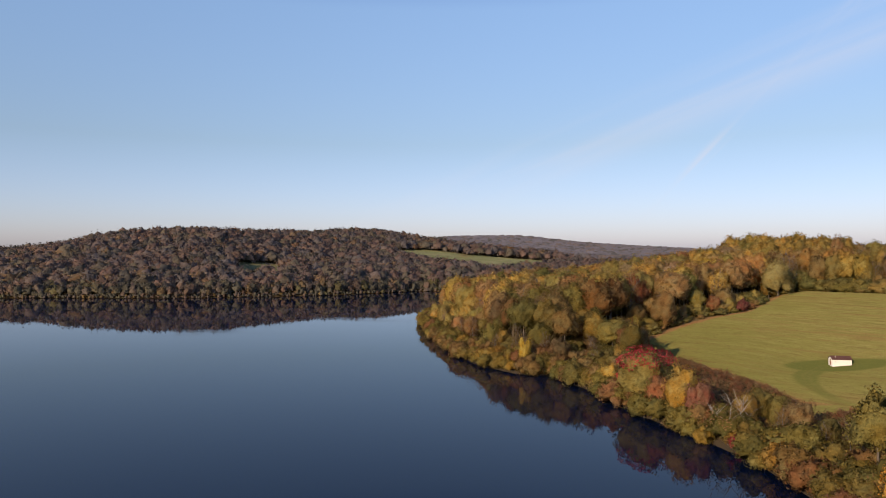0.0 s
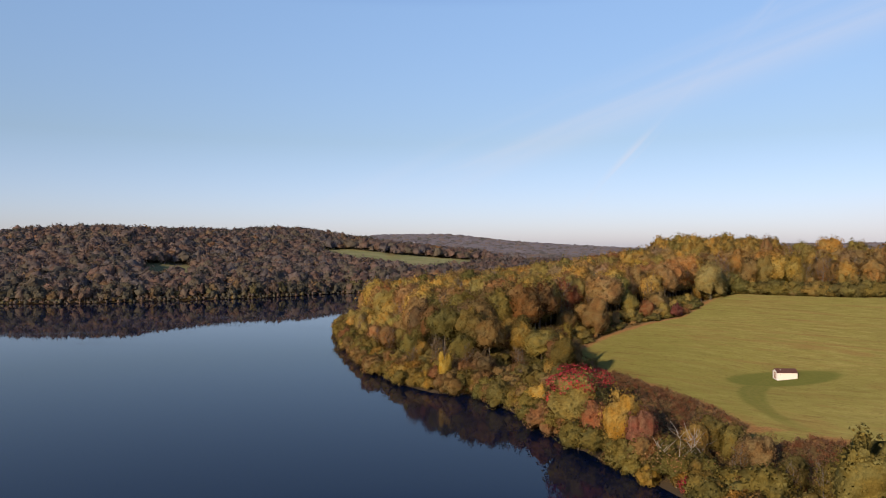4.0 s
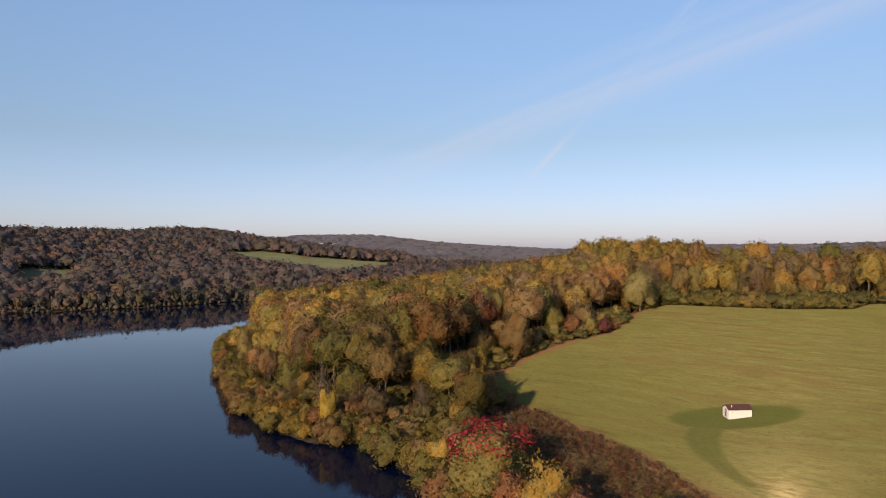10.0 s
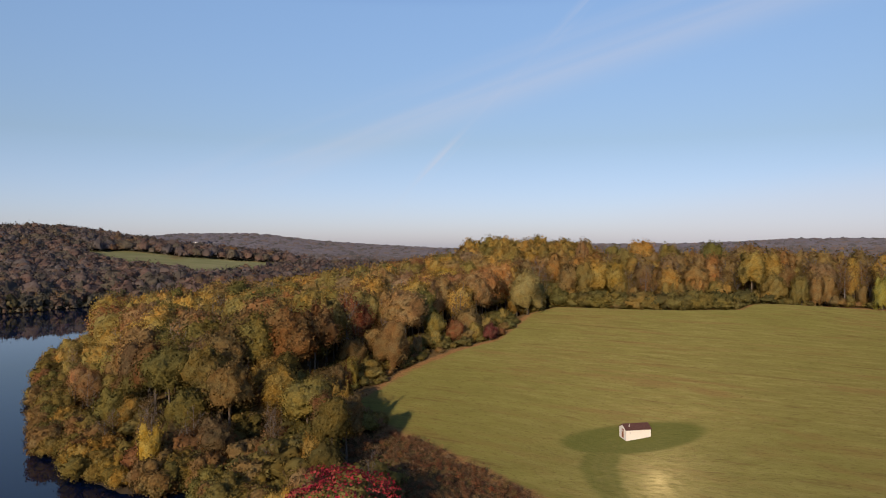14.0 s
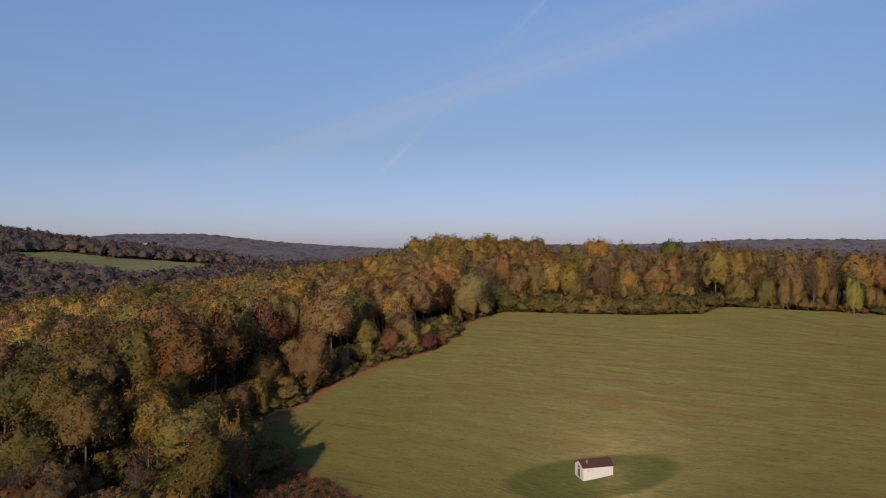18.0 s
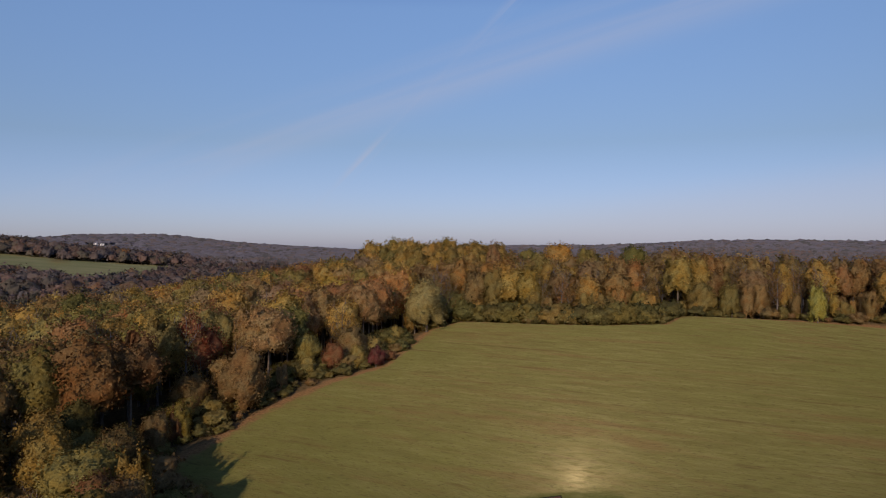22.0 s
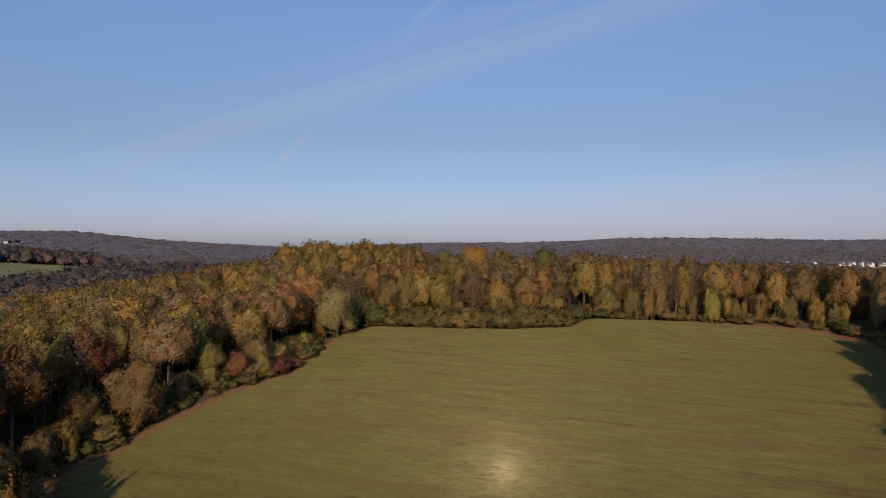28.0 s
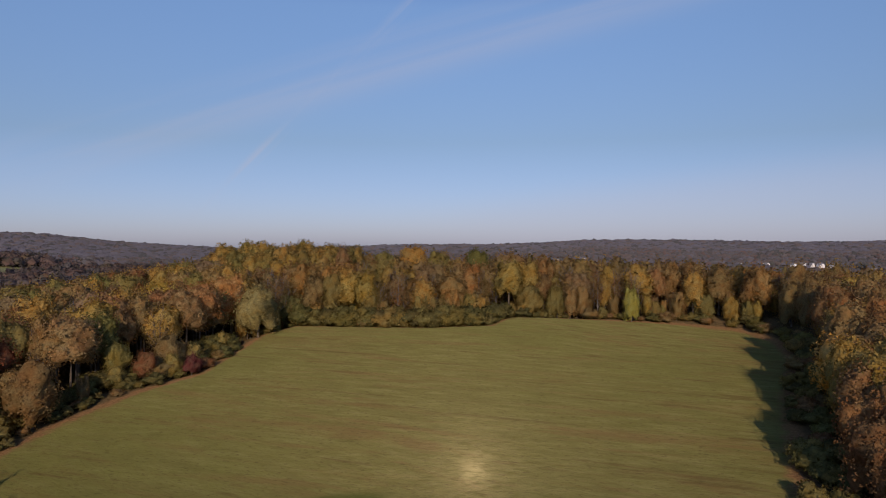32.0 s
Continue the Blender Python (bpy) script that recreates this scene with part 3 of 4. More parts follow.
HUES = {
    "golden": (0.36, 0.222, 0.05), "yellow": (0.42, 0.3, 0.05), "olive": (0.2, 0.16, 0.046), "green": (0.135, 0.126, 0.04), "dark green": (0.085, 0.088, 0.034),
    "orange": (0.3, 0.138, 0.048), "rusty brown": (0.23, 0.112, 0.052), "tawny": (0.23, 0.142, 0.06), "red": (0.42, 0.045, 0.045), "pale green": (0.29, 0.245, 0.085), "fresh green": (0.25, 0.225, 0.05),
    # far greys, russet and olive below are paled and cooled to imitate haze
    "grey brown": (0.19, 0.125, 0.075), "wine red": (0.3, 0.04, 0.045), "dull red": (0.17, 0.06, 0.045), "rose brown": (0.24, 0.11, 0.065), "hazed grey": (0.13, 0.132, 0.142), "bare brown": (0.172, 0.136, 0.124),
    "hazed russet": (0.196, 0.12, 0.096), "hazed olive": (0.132, 0.126, 0.085), "deep green": (0.067, 0.08, 0.068), "dark russet": (0.2, 0.088, 0.046), "dry stalk": (0.27, 0.17, 0.09), "amber": (0.6, 0.31, 0.055),
    "hazed blue grey": (0.165, 0.163, 0.205), "russet": (0.25, 0.1, 0.046),
}
LEAF_MEAN = (0.225, 0.16, 0.048)
pick = random.Random(7)
TREES = []


def tree(kind, x, y, tall, hue, group="", form=None, wide=1.0, label="", depth=1.0):
    """One tree of that height, standing on the ground."""
    wood, crown = FORMS[kind][pick.randrange(4) if form is None else form]
    s = tall / KINDS[kind][0]
    e = new(kind)
    z = float(height(x, y))
    e.matrix_world = Matrix.Translation((x, y, z)) @ Matrix.Rotation(pick.uniform(0, 6.283), 4, "Z") @ Matrix.Diagonal((s * wide, s * wide, s, 1))
    tagged(e, label or LABELS[kind].format(hue), "bush" if "bush" in kind else "tree", group)
    part("trunk", wood, e)
    c = part("crown", crown, e)
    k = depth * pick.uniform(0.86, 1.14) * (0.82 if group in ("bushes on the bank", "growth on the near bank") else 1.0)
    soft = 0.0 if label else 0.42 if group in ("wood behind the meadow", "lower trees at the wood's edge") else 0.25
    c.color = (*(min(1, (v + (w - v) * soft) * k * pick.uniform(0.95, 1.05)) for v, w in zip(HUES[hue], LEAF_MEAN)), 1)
    TREES.append((x, y, KINDS[kind][2] * s * wide))
    return e


def choose(table):
    names, weights = zip(*table)
    return pick.choices(names, weights)[0]


INNER_HUES = [("golden", 32), ("olive", 26), ("tawny", 12), ("green", 5), ("orange", 13), ("rusty brown", 10), ("grey brown", 3), ("yellow", 1)]
EDGE_HUES = [("olive", 34), ("golden", 20), ("tawny", 26), ("green", 9), ("rusty brown", 5), ("yellow", 2)]
DUSKY_HUES = [("olive", 38), ("golden", 20), ("tawny", 13), ("rusty brown", 13), ("grey brown", 8), ("green", 8)]
BACK_HUES = [("golden", 26), ("tawny", 24), ("olive", 18), ("orange", 14), ("rusty brown", 16), ("grey brown", 14)]
RIGHT_HUES = [("rusty brown", 30), ("orange", 14), ("golden", 18), ("tawny", 34)]

# single trees that stand out
tree("beech_tree", 175, 357.5, 21.5, "pale green", form=2, wide=1.26, label="large rounded tree with pale yellow-green leaves at the meadow's edge")
tree("hickory_tree", 240, 416.5, 27.5, "tawny", form=1, wide=0.85, label="tall tawny tree that stands above the wood's skyline")
for x, y, tall, hue, wide in [(286, 451, 22, "olive", 1.1), (301, 446, 25.5, "golden", 1.25), (293, 411, 25.5, "olive", 1.0), (290, 374, 27, "green", 1.0), (281, 343, 26.5, "tawny", 1.05),
                              (307, 428, 24.5, "tawny", 0.9), (297, 357, 25, "olive", 0.9)]:
    tree("oak_tree" if wide > 1 else "tulip_tree", x, y, tall, hue, "trees above the skyline", wide=wide, label="tall %s tree with a rounded crown above the wood" % hue)
tree("vine_covered_tree", 31, 258, 11.5, "yellow", form=0, wide=0.95, depth=0.85, label="bright yellow vine-hung tree on the lake shore")
maple = tree("maple_tree", 58, 198, 16.5, "olive", form=1, wide=1.2, label="scarlet-topped maple with green lower leaves on the bank")
top = part("upper_leaves", crown_mesh("maple_upper_leaves", np.random.default_rng(77), 14.3, 0.58, 5.0, 20, 2600, 0.2, "cap"), maple, "scarlet upper leaves")
top.color = (*HUES["red"], 1)
tree("maple_tree", 56, 211, 9, "red", form=3, wide=0.7, label="slim crimson maple beside a larger one on the bank")
tree("maple_tree", 53, 217, 9, "golden", form=3, label="small golden maple with a green heart on the bank")
tree("maple_tree", 63.5, 180, 15, "golden", form=2, wide=0.85, depth=0.8, label="maple turning golden with rosy patches on the bank")
tree("maple_tree", 59, 185, 11.5, "russet", form=3, wide=0.9, label="rosy russet maple on the bank")
tree("maple_tree", 65, 173.5, 12, "rose brown", form=1, wide=0.8, label="dull rose-brown maple on the bank")
tree("maple_tree", 68.5, 179, 9, "red", form=0, wide=0.8, label="small crimson tree on the bank")
tree("bleached_tree", 66, 158.5, 11, "tawny", form=0, wide=1.35, label="bleached bare-limbed tree leaning over the bank")
tree("shore_bush", 66.5, 153.5, 4.2, "wine red", form=1, label="low wine-red bush over the lake's edge")
tree("tulip_tree", 77, 121, 20, "olive", form=2, label="tall olive-gold tree at the near shore")
tree("maple_tree", 76, 110, 12, "amber", form=1, label="bright yellow maple under taller trees")
tree("beech_tree", 101, 312, 17.5, "tawny", form=3, wide=1.2, depth=0.85, label="big tawny tree standing out from the wood's edge")
tree("oak_tree", 65, 262, 15.5, "olive", form=1, wide=1.25, label="broad olive oak on the low ground of the point")
tree("oak_tree", 92, 328, 22, "russet", form=0, wide=0.9, label="russet oak among golden trees")
tree("oak_tree", 57, 385, 21, "rusty brown", form=2, label="rust-coloured oak among golden trees")
tree("oak_tree", 116, 362, 22, "pale green", form=1, wide=0.95, label="pale olive oak with thin leaves in the wood")
tree("oak_tree", 62, 428, 25, "green", form=3, wide=1.05, label="dark olive-green oak standing high in the wood")
tree("oak_tree", 32, 392, 22, "golden", form=1, wide=1.05, label="bright golden oak near the point's tip")
tree("maple_tree", 143, 327, 7, "dull red", form=2, label="small dark red tree on the meadow's edge")
tree("beech_tree", 131, 331, 10, "rusty brown", form=0, wide=1.3, label="low brown vine-tangled tree on the meadow's edge")
tree("maple_tree", 118, 1186, 20, "orange", form=0, wide=0.95, label="single orange tree at the head of a far meadow")
tree("maple_tree", 61.5, 191, 9, "orange", form=0, label="small orange maple on the bank")
tree("maple_tree", 241, 187, 16, "amber", form=1, wide=1.3, label="amber-leaved maple at the shaded side of the meadow")
tree("vine_covered_tree", 299, 291, 14, "fresh green", form=2, label="tree draped in fresh green vines at the meadow's far edge")
KEEP = list(TREES) + [(173, 353, 24)]


def spread(x0, x1, y0, y1, gap, fits, seed, jitter=0.42):
    """Places on a shaken grid that suit."""
    r = random.Random(seed)
    out, row = [], 0
    yy = y0
    while yy < y1:
        xx = x0 + (gap / 2 if row % 2 else 0)
        while xx < x1:
            out.append((xx + r.uniform(-jitter, jitter) * gap, yy + r.uniform(-jitter, jitter) * gap))
            xx += gap
        yy += gap * 0.87
        row += 1
    P = np.array(out)
    return P[fits(P[:, 0], P[:, 1])]


def clear(x, y, room):
    return all((x - a) ** 2 + (y - b) ** 2 > (room + 0.45 * c) ** 2 for a, b, c in KEEP)


BRUSH = [(66, 168), (70, 200), (72, 225), (72, 250), (78, 268), (86, 258), (91, 240), (96, 211), (96, 188), (92, 181)]
SOUTH_BRUSH = [(80, 128), (78, 160), (86, 172), (104, 171), (122, 145), (125, 120), (100, 115)]
LANE = [(78, 179), (101, 176)]


def wooded(x, y):
    lake, field = -inside(LAKE, x, y), inside(FIELD, x, y)
    return (lake > 7) & (field < -4.5) & (inside(BRUSH, x, y) < -1) & (inside(SOUTH_BRUSH, x, y) < -1) & (along(LANE, x, y) > 5)


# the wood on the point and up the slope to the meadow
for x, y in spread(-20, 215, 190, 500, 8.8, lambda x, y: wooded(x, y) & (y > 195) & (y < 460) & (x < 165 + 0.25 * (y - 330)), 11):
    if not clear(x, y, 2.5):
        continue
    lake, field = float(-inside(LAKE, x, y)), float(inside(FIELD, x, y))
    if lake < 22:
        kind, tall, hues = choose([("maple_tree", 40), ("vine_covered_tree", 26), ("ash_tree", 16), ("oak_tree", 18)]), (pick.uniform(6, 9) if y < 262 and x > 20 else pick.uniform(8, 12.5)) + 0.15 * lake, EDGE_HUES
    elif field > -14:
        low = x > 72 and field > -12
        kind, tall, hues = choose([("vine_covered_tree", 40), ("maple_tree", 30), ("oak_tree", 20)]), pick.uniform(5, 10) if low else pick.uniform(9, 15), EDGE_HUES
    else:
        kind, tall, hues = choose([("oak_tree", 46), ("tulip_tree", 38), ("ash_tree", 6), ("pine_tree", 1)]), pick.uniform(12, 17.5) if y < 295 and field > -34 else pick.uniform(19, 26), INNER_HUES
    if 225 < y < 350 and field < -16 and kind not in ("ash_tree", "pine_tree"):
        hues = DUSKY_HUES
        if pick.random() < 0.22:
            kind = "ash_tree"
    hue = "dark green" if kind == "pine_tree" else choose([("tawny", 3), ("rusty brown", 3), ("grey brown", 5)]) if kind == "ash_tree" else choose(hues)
    # leaf colour darkened between y 225 and 315 as painted-in shade, brightened beyond
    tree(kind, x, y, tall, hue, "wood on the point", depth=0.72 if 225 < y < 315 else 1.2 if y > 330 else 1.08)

# the tall wood behind the meadow
def thicket(x, y):
    f = inside(FIELD, x, y)
    return (x > 195) & (x < 262) & (y > 308) & (y < 370) & (f > -15)


def back_wood(x, y):
    return wooded(x, y) & (x >= 165 + 0.25 * (y - 330)) & (y > 255 - 0.1 * (x - 330))


for x, y in spread(150, 420, 250, 540, 8.0, lambda x, y: back_wood(x, y) & ~thicket(x, y) & ((inside(FIELD, x, y) > -42) | (np.hypot(x - 228, (y - 492) / 0.8) < 58)), 12):
    if not clear(x, y, 2.5):
        continue
    field, knoll = float(inside(FIELD, x, y)), math.hypot(x - 228, y - 492) < 60
    kind = choose([("poplar_tree", 42), ("hickory_tree", 30), ("ash_tree", 0 if knoll else 34), ("maple_tree", 50 if field > -13 else 0), ("vine_covered_tree", 70 if field > -13 else 8), ("pine_tree", 1)])
    hue = "dark green" if kind == "pine_tree" else choose([("tawny", 5), ("rusty brown", 4), ("grey brown", 2)]) if kind == "ash_tree" else choose([("golden", 50), ("olive", 40)] if knoll else RIGHT_HUES if x > 300 else BACK_HUES)
    tree(kind, x, y, (pick.uniform(20.5, 24) + 3.2 * max(0.0, 1 - math.hypot(x - 228, y - 492) / 55) if knoll else pick.choice((19, 21, 22, 23, 24, 25)) * pick.uniform(0.95, 1.04) if kind not in ("vine_covered_tree", "maple_tree") else pick.uniform(8, 15)) * (1 - 0.14 * float(step(x, 270, 310)) - 0.2 * float(step(x, 325, 400))), hue, "wood behind the meadow", wide=pick.uniform(1.05, 1.45) if kind in ("poplar_tree", "hickory_tree") else 1.0)

# lower trees that close the wood's edge
for x, y in spread(150, 350, 250, 400, 5.6, lambda x, y: back_wood(x, y) & np.where(thicket(x, y), inside(FIELD, x, y) < -9, inside(FIELD, x, y) > -11) & (inside(FIELD, x, y) > -19), 19, 0.48):
    if clear(x, y, 0.5):
        tree(choose([("vine_covered_tree", 44), ("beech_tree", 34), ("maple_tree", 22)]), x, y, pick.uniform(6, 15) * (1 - 0.2 * float(step(x, 270, 310))), choose(EDGE_HUES), "lower trees at the wood's edge")

# the wood along the meadow's other side
for x, y in spread(160, 400, 60, 300, 7.4, lambda x, y: wooded(x, y) & (y <= 255 - 0.1 * (x - 330)) & (x > 165) & (inside(FIELD, x, y) > -38) & (inside(FIELD, x, y) < -10), 13):
    if not clear(x, y, 2.0):
        continue
    kind = choose([("beech_tree", 60), ("ash_tree", 14), ("maple_tree", 16), ("vine_covered_tree", 10)])
    tree(kind, x, y, pick.uniform(15, 20.5), choose([("tawny", 5), ("rusty brown", 4), ("grey brown", 2)]) if kind == "ash_tree" else choose(RIGHT_HUES), "wood beside the meadow")

# the bank: bushes that overhang the water, and taller growth behind them
for x, y in spread(-20, 110, 60, 470, 4.1, lambda x, y: (-inside(LAKE, x, y) > -1.2) & (-inside(LAKE, x, y) < 8.5) & (along(LANE, x, y) > 2), 14):
    if clear(x, y, -2.6):
        tree("shore_bush", x, y, pick.uniform(4, 8), choose([("olive", 44), ("golden", 14), ("tawny", 20), ("rusty brown", 9), ("green", 12), ("rose brown", 1)]), "bushes on the bank")
for x, y in spread(55, 100, 60, 235, 7.2, lambda x, y: (-inside(LAKE, x, y) > 6) & (-inside(LAKE, x, y) < 20) & (inside(BRUSH, x, y) < 2) & (along(LANE, x, y) > 4) & (y < 200), 15):
    if clear(x, y, 1.0):
        tree(choose([("maple_tree", 50), ("shore_bush", 40), ("ash_tree", 10)]), x, y, pick.uniform(6, 10), choose(EDGE_HUES), "growth on the near bank")

# bushes along the meadow's edge
for x, y in spread(70, 345, 150, 385, 4.8, lambda x, y: (inside(FIELD, x, y) < -0.8) & (inside(FIELD, x, y) > -7.5) & ((y > 255) | (x > 185)) & (inside(BRUSH, x, y) < 0), 16):
    if clear(x, y, -1.0):
        tree("undergrowth_bush", x, y, pick.uniform(1.6, 3.6) if x < 190 else pick.uniform(2, 4.5), choose([("green", 26), ("dark green", 20), ("olive", 34), ("tawny", 14), ("rusty brown", 6)]), "bushes along the meadow")
for x, y in spread(195, 262, 308, 370, 4.0, lambda x, y: (inside(FIELD, x, y) < -1.5) & thicket(x, y), 17):
    tree("undergrowth_bush", x, y, pick.uniform(4.5, 9), choose([("green", 46), ("olive", 34), ("dark green", 14), ("tawny", 6)]), "thicket in the meadow's corner")

for x, y in spread(80, 172, 262, 362, 5.8, lambda x, y: (inside(FIELD, x, y) < -5) & (inside(FIELD, x, y) > -19), 18):
    if clear(x, y, -2.0):
        tree("undergrowth_bush", x, y, pick.uniform(3, 7), choose([("green", 40), ("dark green", 26), ("olive", 26), ("tawny", 8)]), "undergrowth in the shade of the wood")

for x, y in spread(30, 90, 200, 285, 8.0, lambda x, y: wooded(x, y) & (inside(BRUSH, x, y) < -2), 29):
    if clear(x, y, -3.0):
        tree("undergrowth_bush", x, y, pick.uniform(5, 8), choose([("green", 26), ("olive", 36), ("tawny", 20), ("rusty brown", 12), ("dark green", 6)]), "undergrowth on the low ground of the point", depth=0.85)


# ---- woods too far off or too many to count ----
def canopy(name, places, tall, hues, rings, sides, seed, label, reach=0.42, sink=0.12, sprays=0):
    """Many rounded crowns in one mesh, each in a colour of its own, close together as in a wood."""
    rng = np.random.default_rng(seed)
    n = len(places)
    shapes, softs, faces = [], [], None
    for _ in range(14):
        v, f = lumpy_dome(rng, rings, sides, reach, 0.19)
        N = (v - (0, 0, 0.45)) / (reach * reach, reach * reach, 0.25)
        N = unit(unit(N) + (0, 0, 0.8))
        at = rng.choice(len(v) - sides, sprays) if sprays else np.zeros(0, int)
        t = v[at][:, None] * rng.uniform(0.92, 1.12, (sprays, 1, 1)) + rng.normal(0, 0.075, (sprays, 3, 3))
        faces = np.concatenate([f, len(v) + np.arange(sprays * 3).reshape(-1, 3)])
        shapes.append(np.concatenate([v, t.reshape(-1, 3)]))
        softs.append(np.concatenate([N, np.repeat(N[at], 3, 0)]))
    shapes, softs = np.stack(shapes), np.stack(softs)
    which, turn, hgt = rng.integers(0, 14, n), rng.random(n) * 6.283, rng.uniform(*tall, n)
    wide = hgt * rng.uniform(0.85, 1.3, n)
    P = shapes[which]
    c, s = np.cos(turn)[:, None], np.sin(turn)[:, None]
    x = (P[..., 0] * c - P[..., 1] * s) * wide[:, None] + places[:, :1]
    y = (P[..., 0] * s + P[..., 1] * c) * wide[:, None] + places[:, 1:2]
    z = (P[..., 2] - sink) * hgt[:, None] + height(places[:, 0], places[:, 1])[:, None]
    k = P.shape[1]
    F = (faces[None] + (np.arange(n) * k)[:, None, None]).reshape(-1, 3)
    N = softs[which]
    N = np.stack([N[..., 0] * c - N[..., 1] * s, N[..., 0] * s + N[..., 1] * c, N[..., 2]], -1).reshape(-1, 3)
    me = mesh_from(name, np.stack([x, y, z], -1).reshape(-1, 3), F, [CANOPY], True, N)
    names, weights = zip(*hues)
    col = np.array([HUES[q] for q in names])[rng.choice(len(names), n, p=np.array(weights) / sum(weights))] * rng.uniform(0.9, 1.1, (n, 1))
    col = col * 0.55 + col.mean(0) * 0.45
    a = me.color_attributes.new("tint", "FLOAT_COLOR", "POINT")
    a.data.foreach_set("color", np.repeat(np.c_[col, np.ones(n)], k, 0).astype(np.float32).ravel())
    return tagged(new(name, me), label, "woodland", kind="stuff")


def woods(name, places, tall, hues, boughs, sprays, leaf, seed, label, reach=0.3, base=0.12, form="dome"):
    """Many trees in one mesh, each a small cloud of leaf sprays in a colour of its own."""
    rng = np.random.default_rng(seed)
    n = len(places)
    made_of = [leaf_cloud(rng, 1.0, base, reach, boughs, sprays, leaf, form) for _ in range(12)]
    shapes, softs, faces = np.stack([a for a, _, _ in made_of]), np.stack([b for _, b, _ in made_of]), made_of[0][2]
    which, turn = rng.integers(0, 12, n), rng.random(n) * 6.283
    hgt = rng.uniform(*tall, n)
    wide = hgt * rng.uniform(0.85, 1.25, n)
    P = shapes[which]
    c, s = np.cos(turn)[:, None], np.sin(turn)[:, None]
    x = (P[..., 0] * c - P[..., 1] * s) * wide[:, None] + places[:, :1]
    y = (P[..., 0] * s + P[..., 1] * c) * wide[:, None] + places[:, 1:2]
    z = P[..., 2] * hgt[:, None] + height(places[:, 0], places[:, 1])[:, None]
    v = np.stack([x, y, z], -1).reshape(-1, 3)
    N = unit(softs[which] + (0, 0, 0.45))
    N = np.stack([N[..., 0] * c - N[..., 1] * s, N[..., 0] * s + N[..., 1] * c, N[..., 2]], -1).reshape(-1, 3)
    k = P.shape[1]
    me = mesh_from(name, v, (faces[None] + (np.arange(n) * k)[:, None, None]).reshape(-1, 3), [WOODS], True, N)
    names, weights = zip(*hues)
    col = np.array([HUES[k] for k in names])[rng.choice(len(names), n, p=np.array(weights) / sum(weights))] * rng.uniform(0.88, 1.12, (n, 1))
    col = col * 0.5 + col.mean(0) * 0.5
    col = np.repeat(np.c_[col, np.ones(n)], k, 0).astype(np.float32)
    a = me.color_attributes.new("tint", "FLOAT_COLOR", "POINT")
    a.data.foreach_set("color", col.ravel())
    return tagged(new(name, me), label, "woodland", kind="stuff")


# palettes of the distant woods, with haze mixed into the leaf colours
FAR_HUES = [("hazed russet", 30), ("bare brown", 32), ("hazed grey", 12), ("hazed olive", 16), ("deep green", 8), ("orange", 2), ("tawny", 4)]
SHORE_HUES = [("hazed olive", 24), ("tawny", 6), ("golden", 2), ("hazed russet", 14), ("deep green", 34), ("green", 8), ("bare brown", 22)]
VALLEY_HUES = [("hazed grey", 34), ("hazed blue grey", 20), ("bare brown", 24), ("hazed russet", 10), ("deep green", 12)]
RIDGE_HUES = [("hazed blue grey", 56), ("bare brown", 18), ("hazed grey", 12), ("deep green", 14)]


def off_meadows(x, y):
    ok = np.ones(len(x), bool)
    for p in FAR_MEADOWS + [BUILDING_LAND]:
        ok &= inside(p, x, y) < -3
    for hx, hy in HOMES:
        ok &= along([(hx, hy), (hx - (hx - 80) * 0.045, hy - (hy - 120) * 0.045)], x, y) > 22
    return ok


def spared(x, y):
    """Behind the near woods, where only the crowns show."""
    return wooded(x, y) & (inside(FIELD, x, y) < -30) & (np.hypot(x - 228, (y - 492) / 0.8) >= 58)


HOMES = [(1043, 1070), (1116, 1066), (1280, 1026), (1506, 956), (1577, 933), (1601, 887), (1627, 880), (1645, 868), (1642, 846), (1655, 830), (1408, 711), (1430, 658), (92, 2736), (112, 2736), (159, 2734)]
woods("back_wood", spread(150, 520, 60, 620, 7.8, lambda x, y: spared(x, y) & ((back_wood(x, y) & (inside(FIELD, x, y) < -42)) | ((y <= 255 - 0.1 * (x - 330)) & (x > 190))) & (inside(FIELD, x, y) > -150), 20), (17, 22),
      [("golden", 22), ("tawny", 28), ("olive", 20), ("rusty brown", 14), ("grey brown", 16)], 16, 260, 0.032, 30, "golden-brown wood stretching back from the meadow", 0.24, 0.1)
woods("point_wood", spread(-20, 215, 460, 620, 8.2, lambda x, y: wooded(x, y) & (x < 165 + 0.25 * (y - 330)), 24), (18, 23), INNER_HUES, 16, 260, 0.032, 34, "golden and olive trees behind the point", 0.24, 0.15)
woods("far_shore_trees", spread(-700, 130, 560, 780, 6.0, lambda x, y: (-inside(LAKE, x, y) > 1.5) & (-inside(LAKE, x, y) < 26) & (y > 600), 21), (5, 14), SHORE_HUES, 12, 100, 0.075, 31, "mixed autumn trees along the far shore", 0.46, 0.0)
woods("far_shore_bushes", spread(-700, 130, 560, 780, 3.6, lambda x, y: (-inside(LAKE, x, y) > -2.5) & (-inside(LAKE, x, y) < 6) & (y > 600), 27), (2.5, 5), SHORE_HUES, 7, 36, 0.085, 37, "low bushes along the far shore", 0.5, 0.0)
woods("far_hillside_wood", spread(-850, 210, 620, 1400, 12.0, lambda x, y: (-inside(LAKE, x, y) > 18) & off_meadows(x, y) & (x > -0.7 * y), 22), (11, 20), FAR_HUES, 13, 100, 0.075, 32, "brown and russet wood on the far hillside", 0.6, 0.0)
def near_valley(x, y):
    return (x < 900) & (y < 1150)


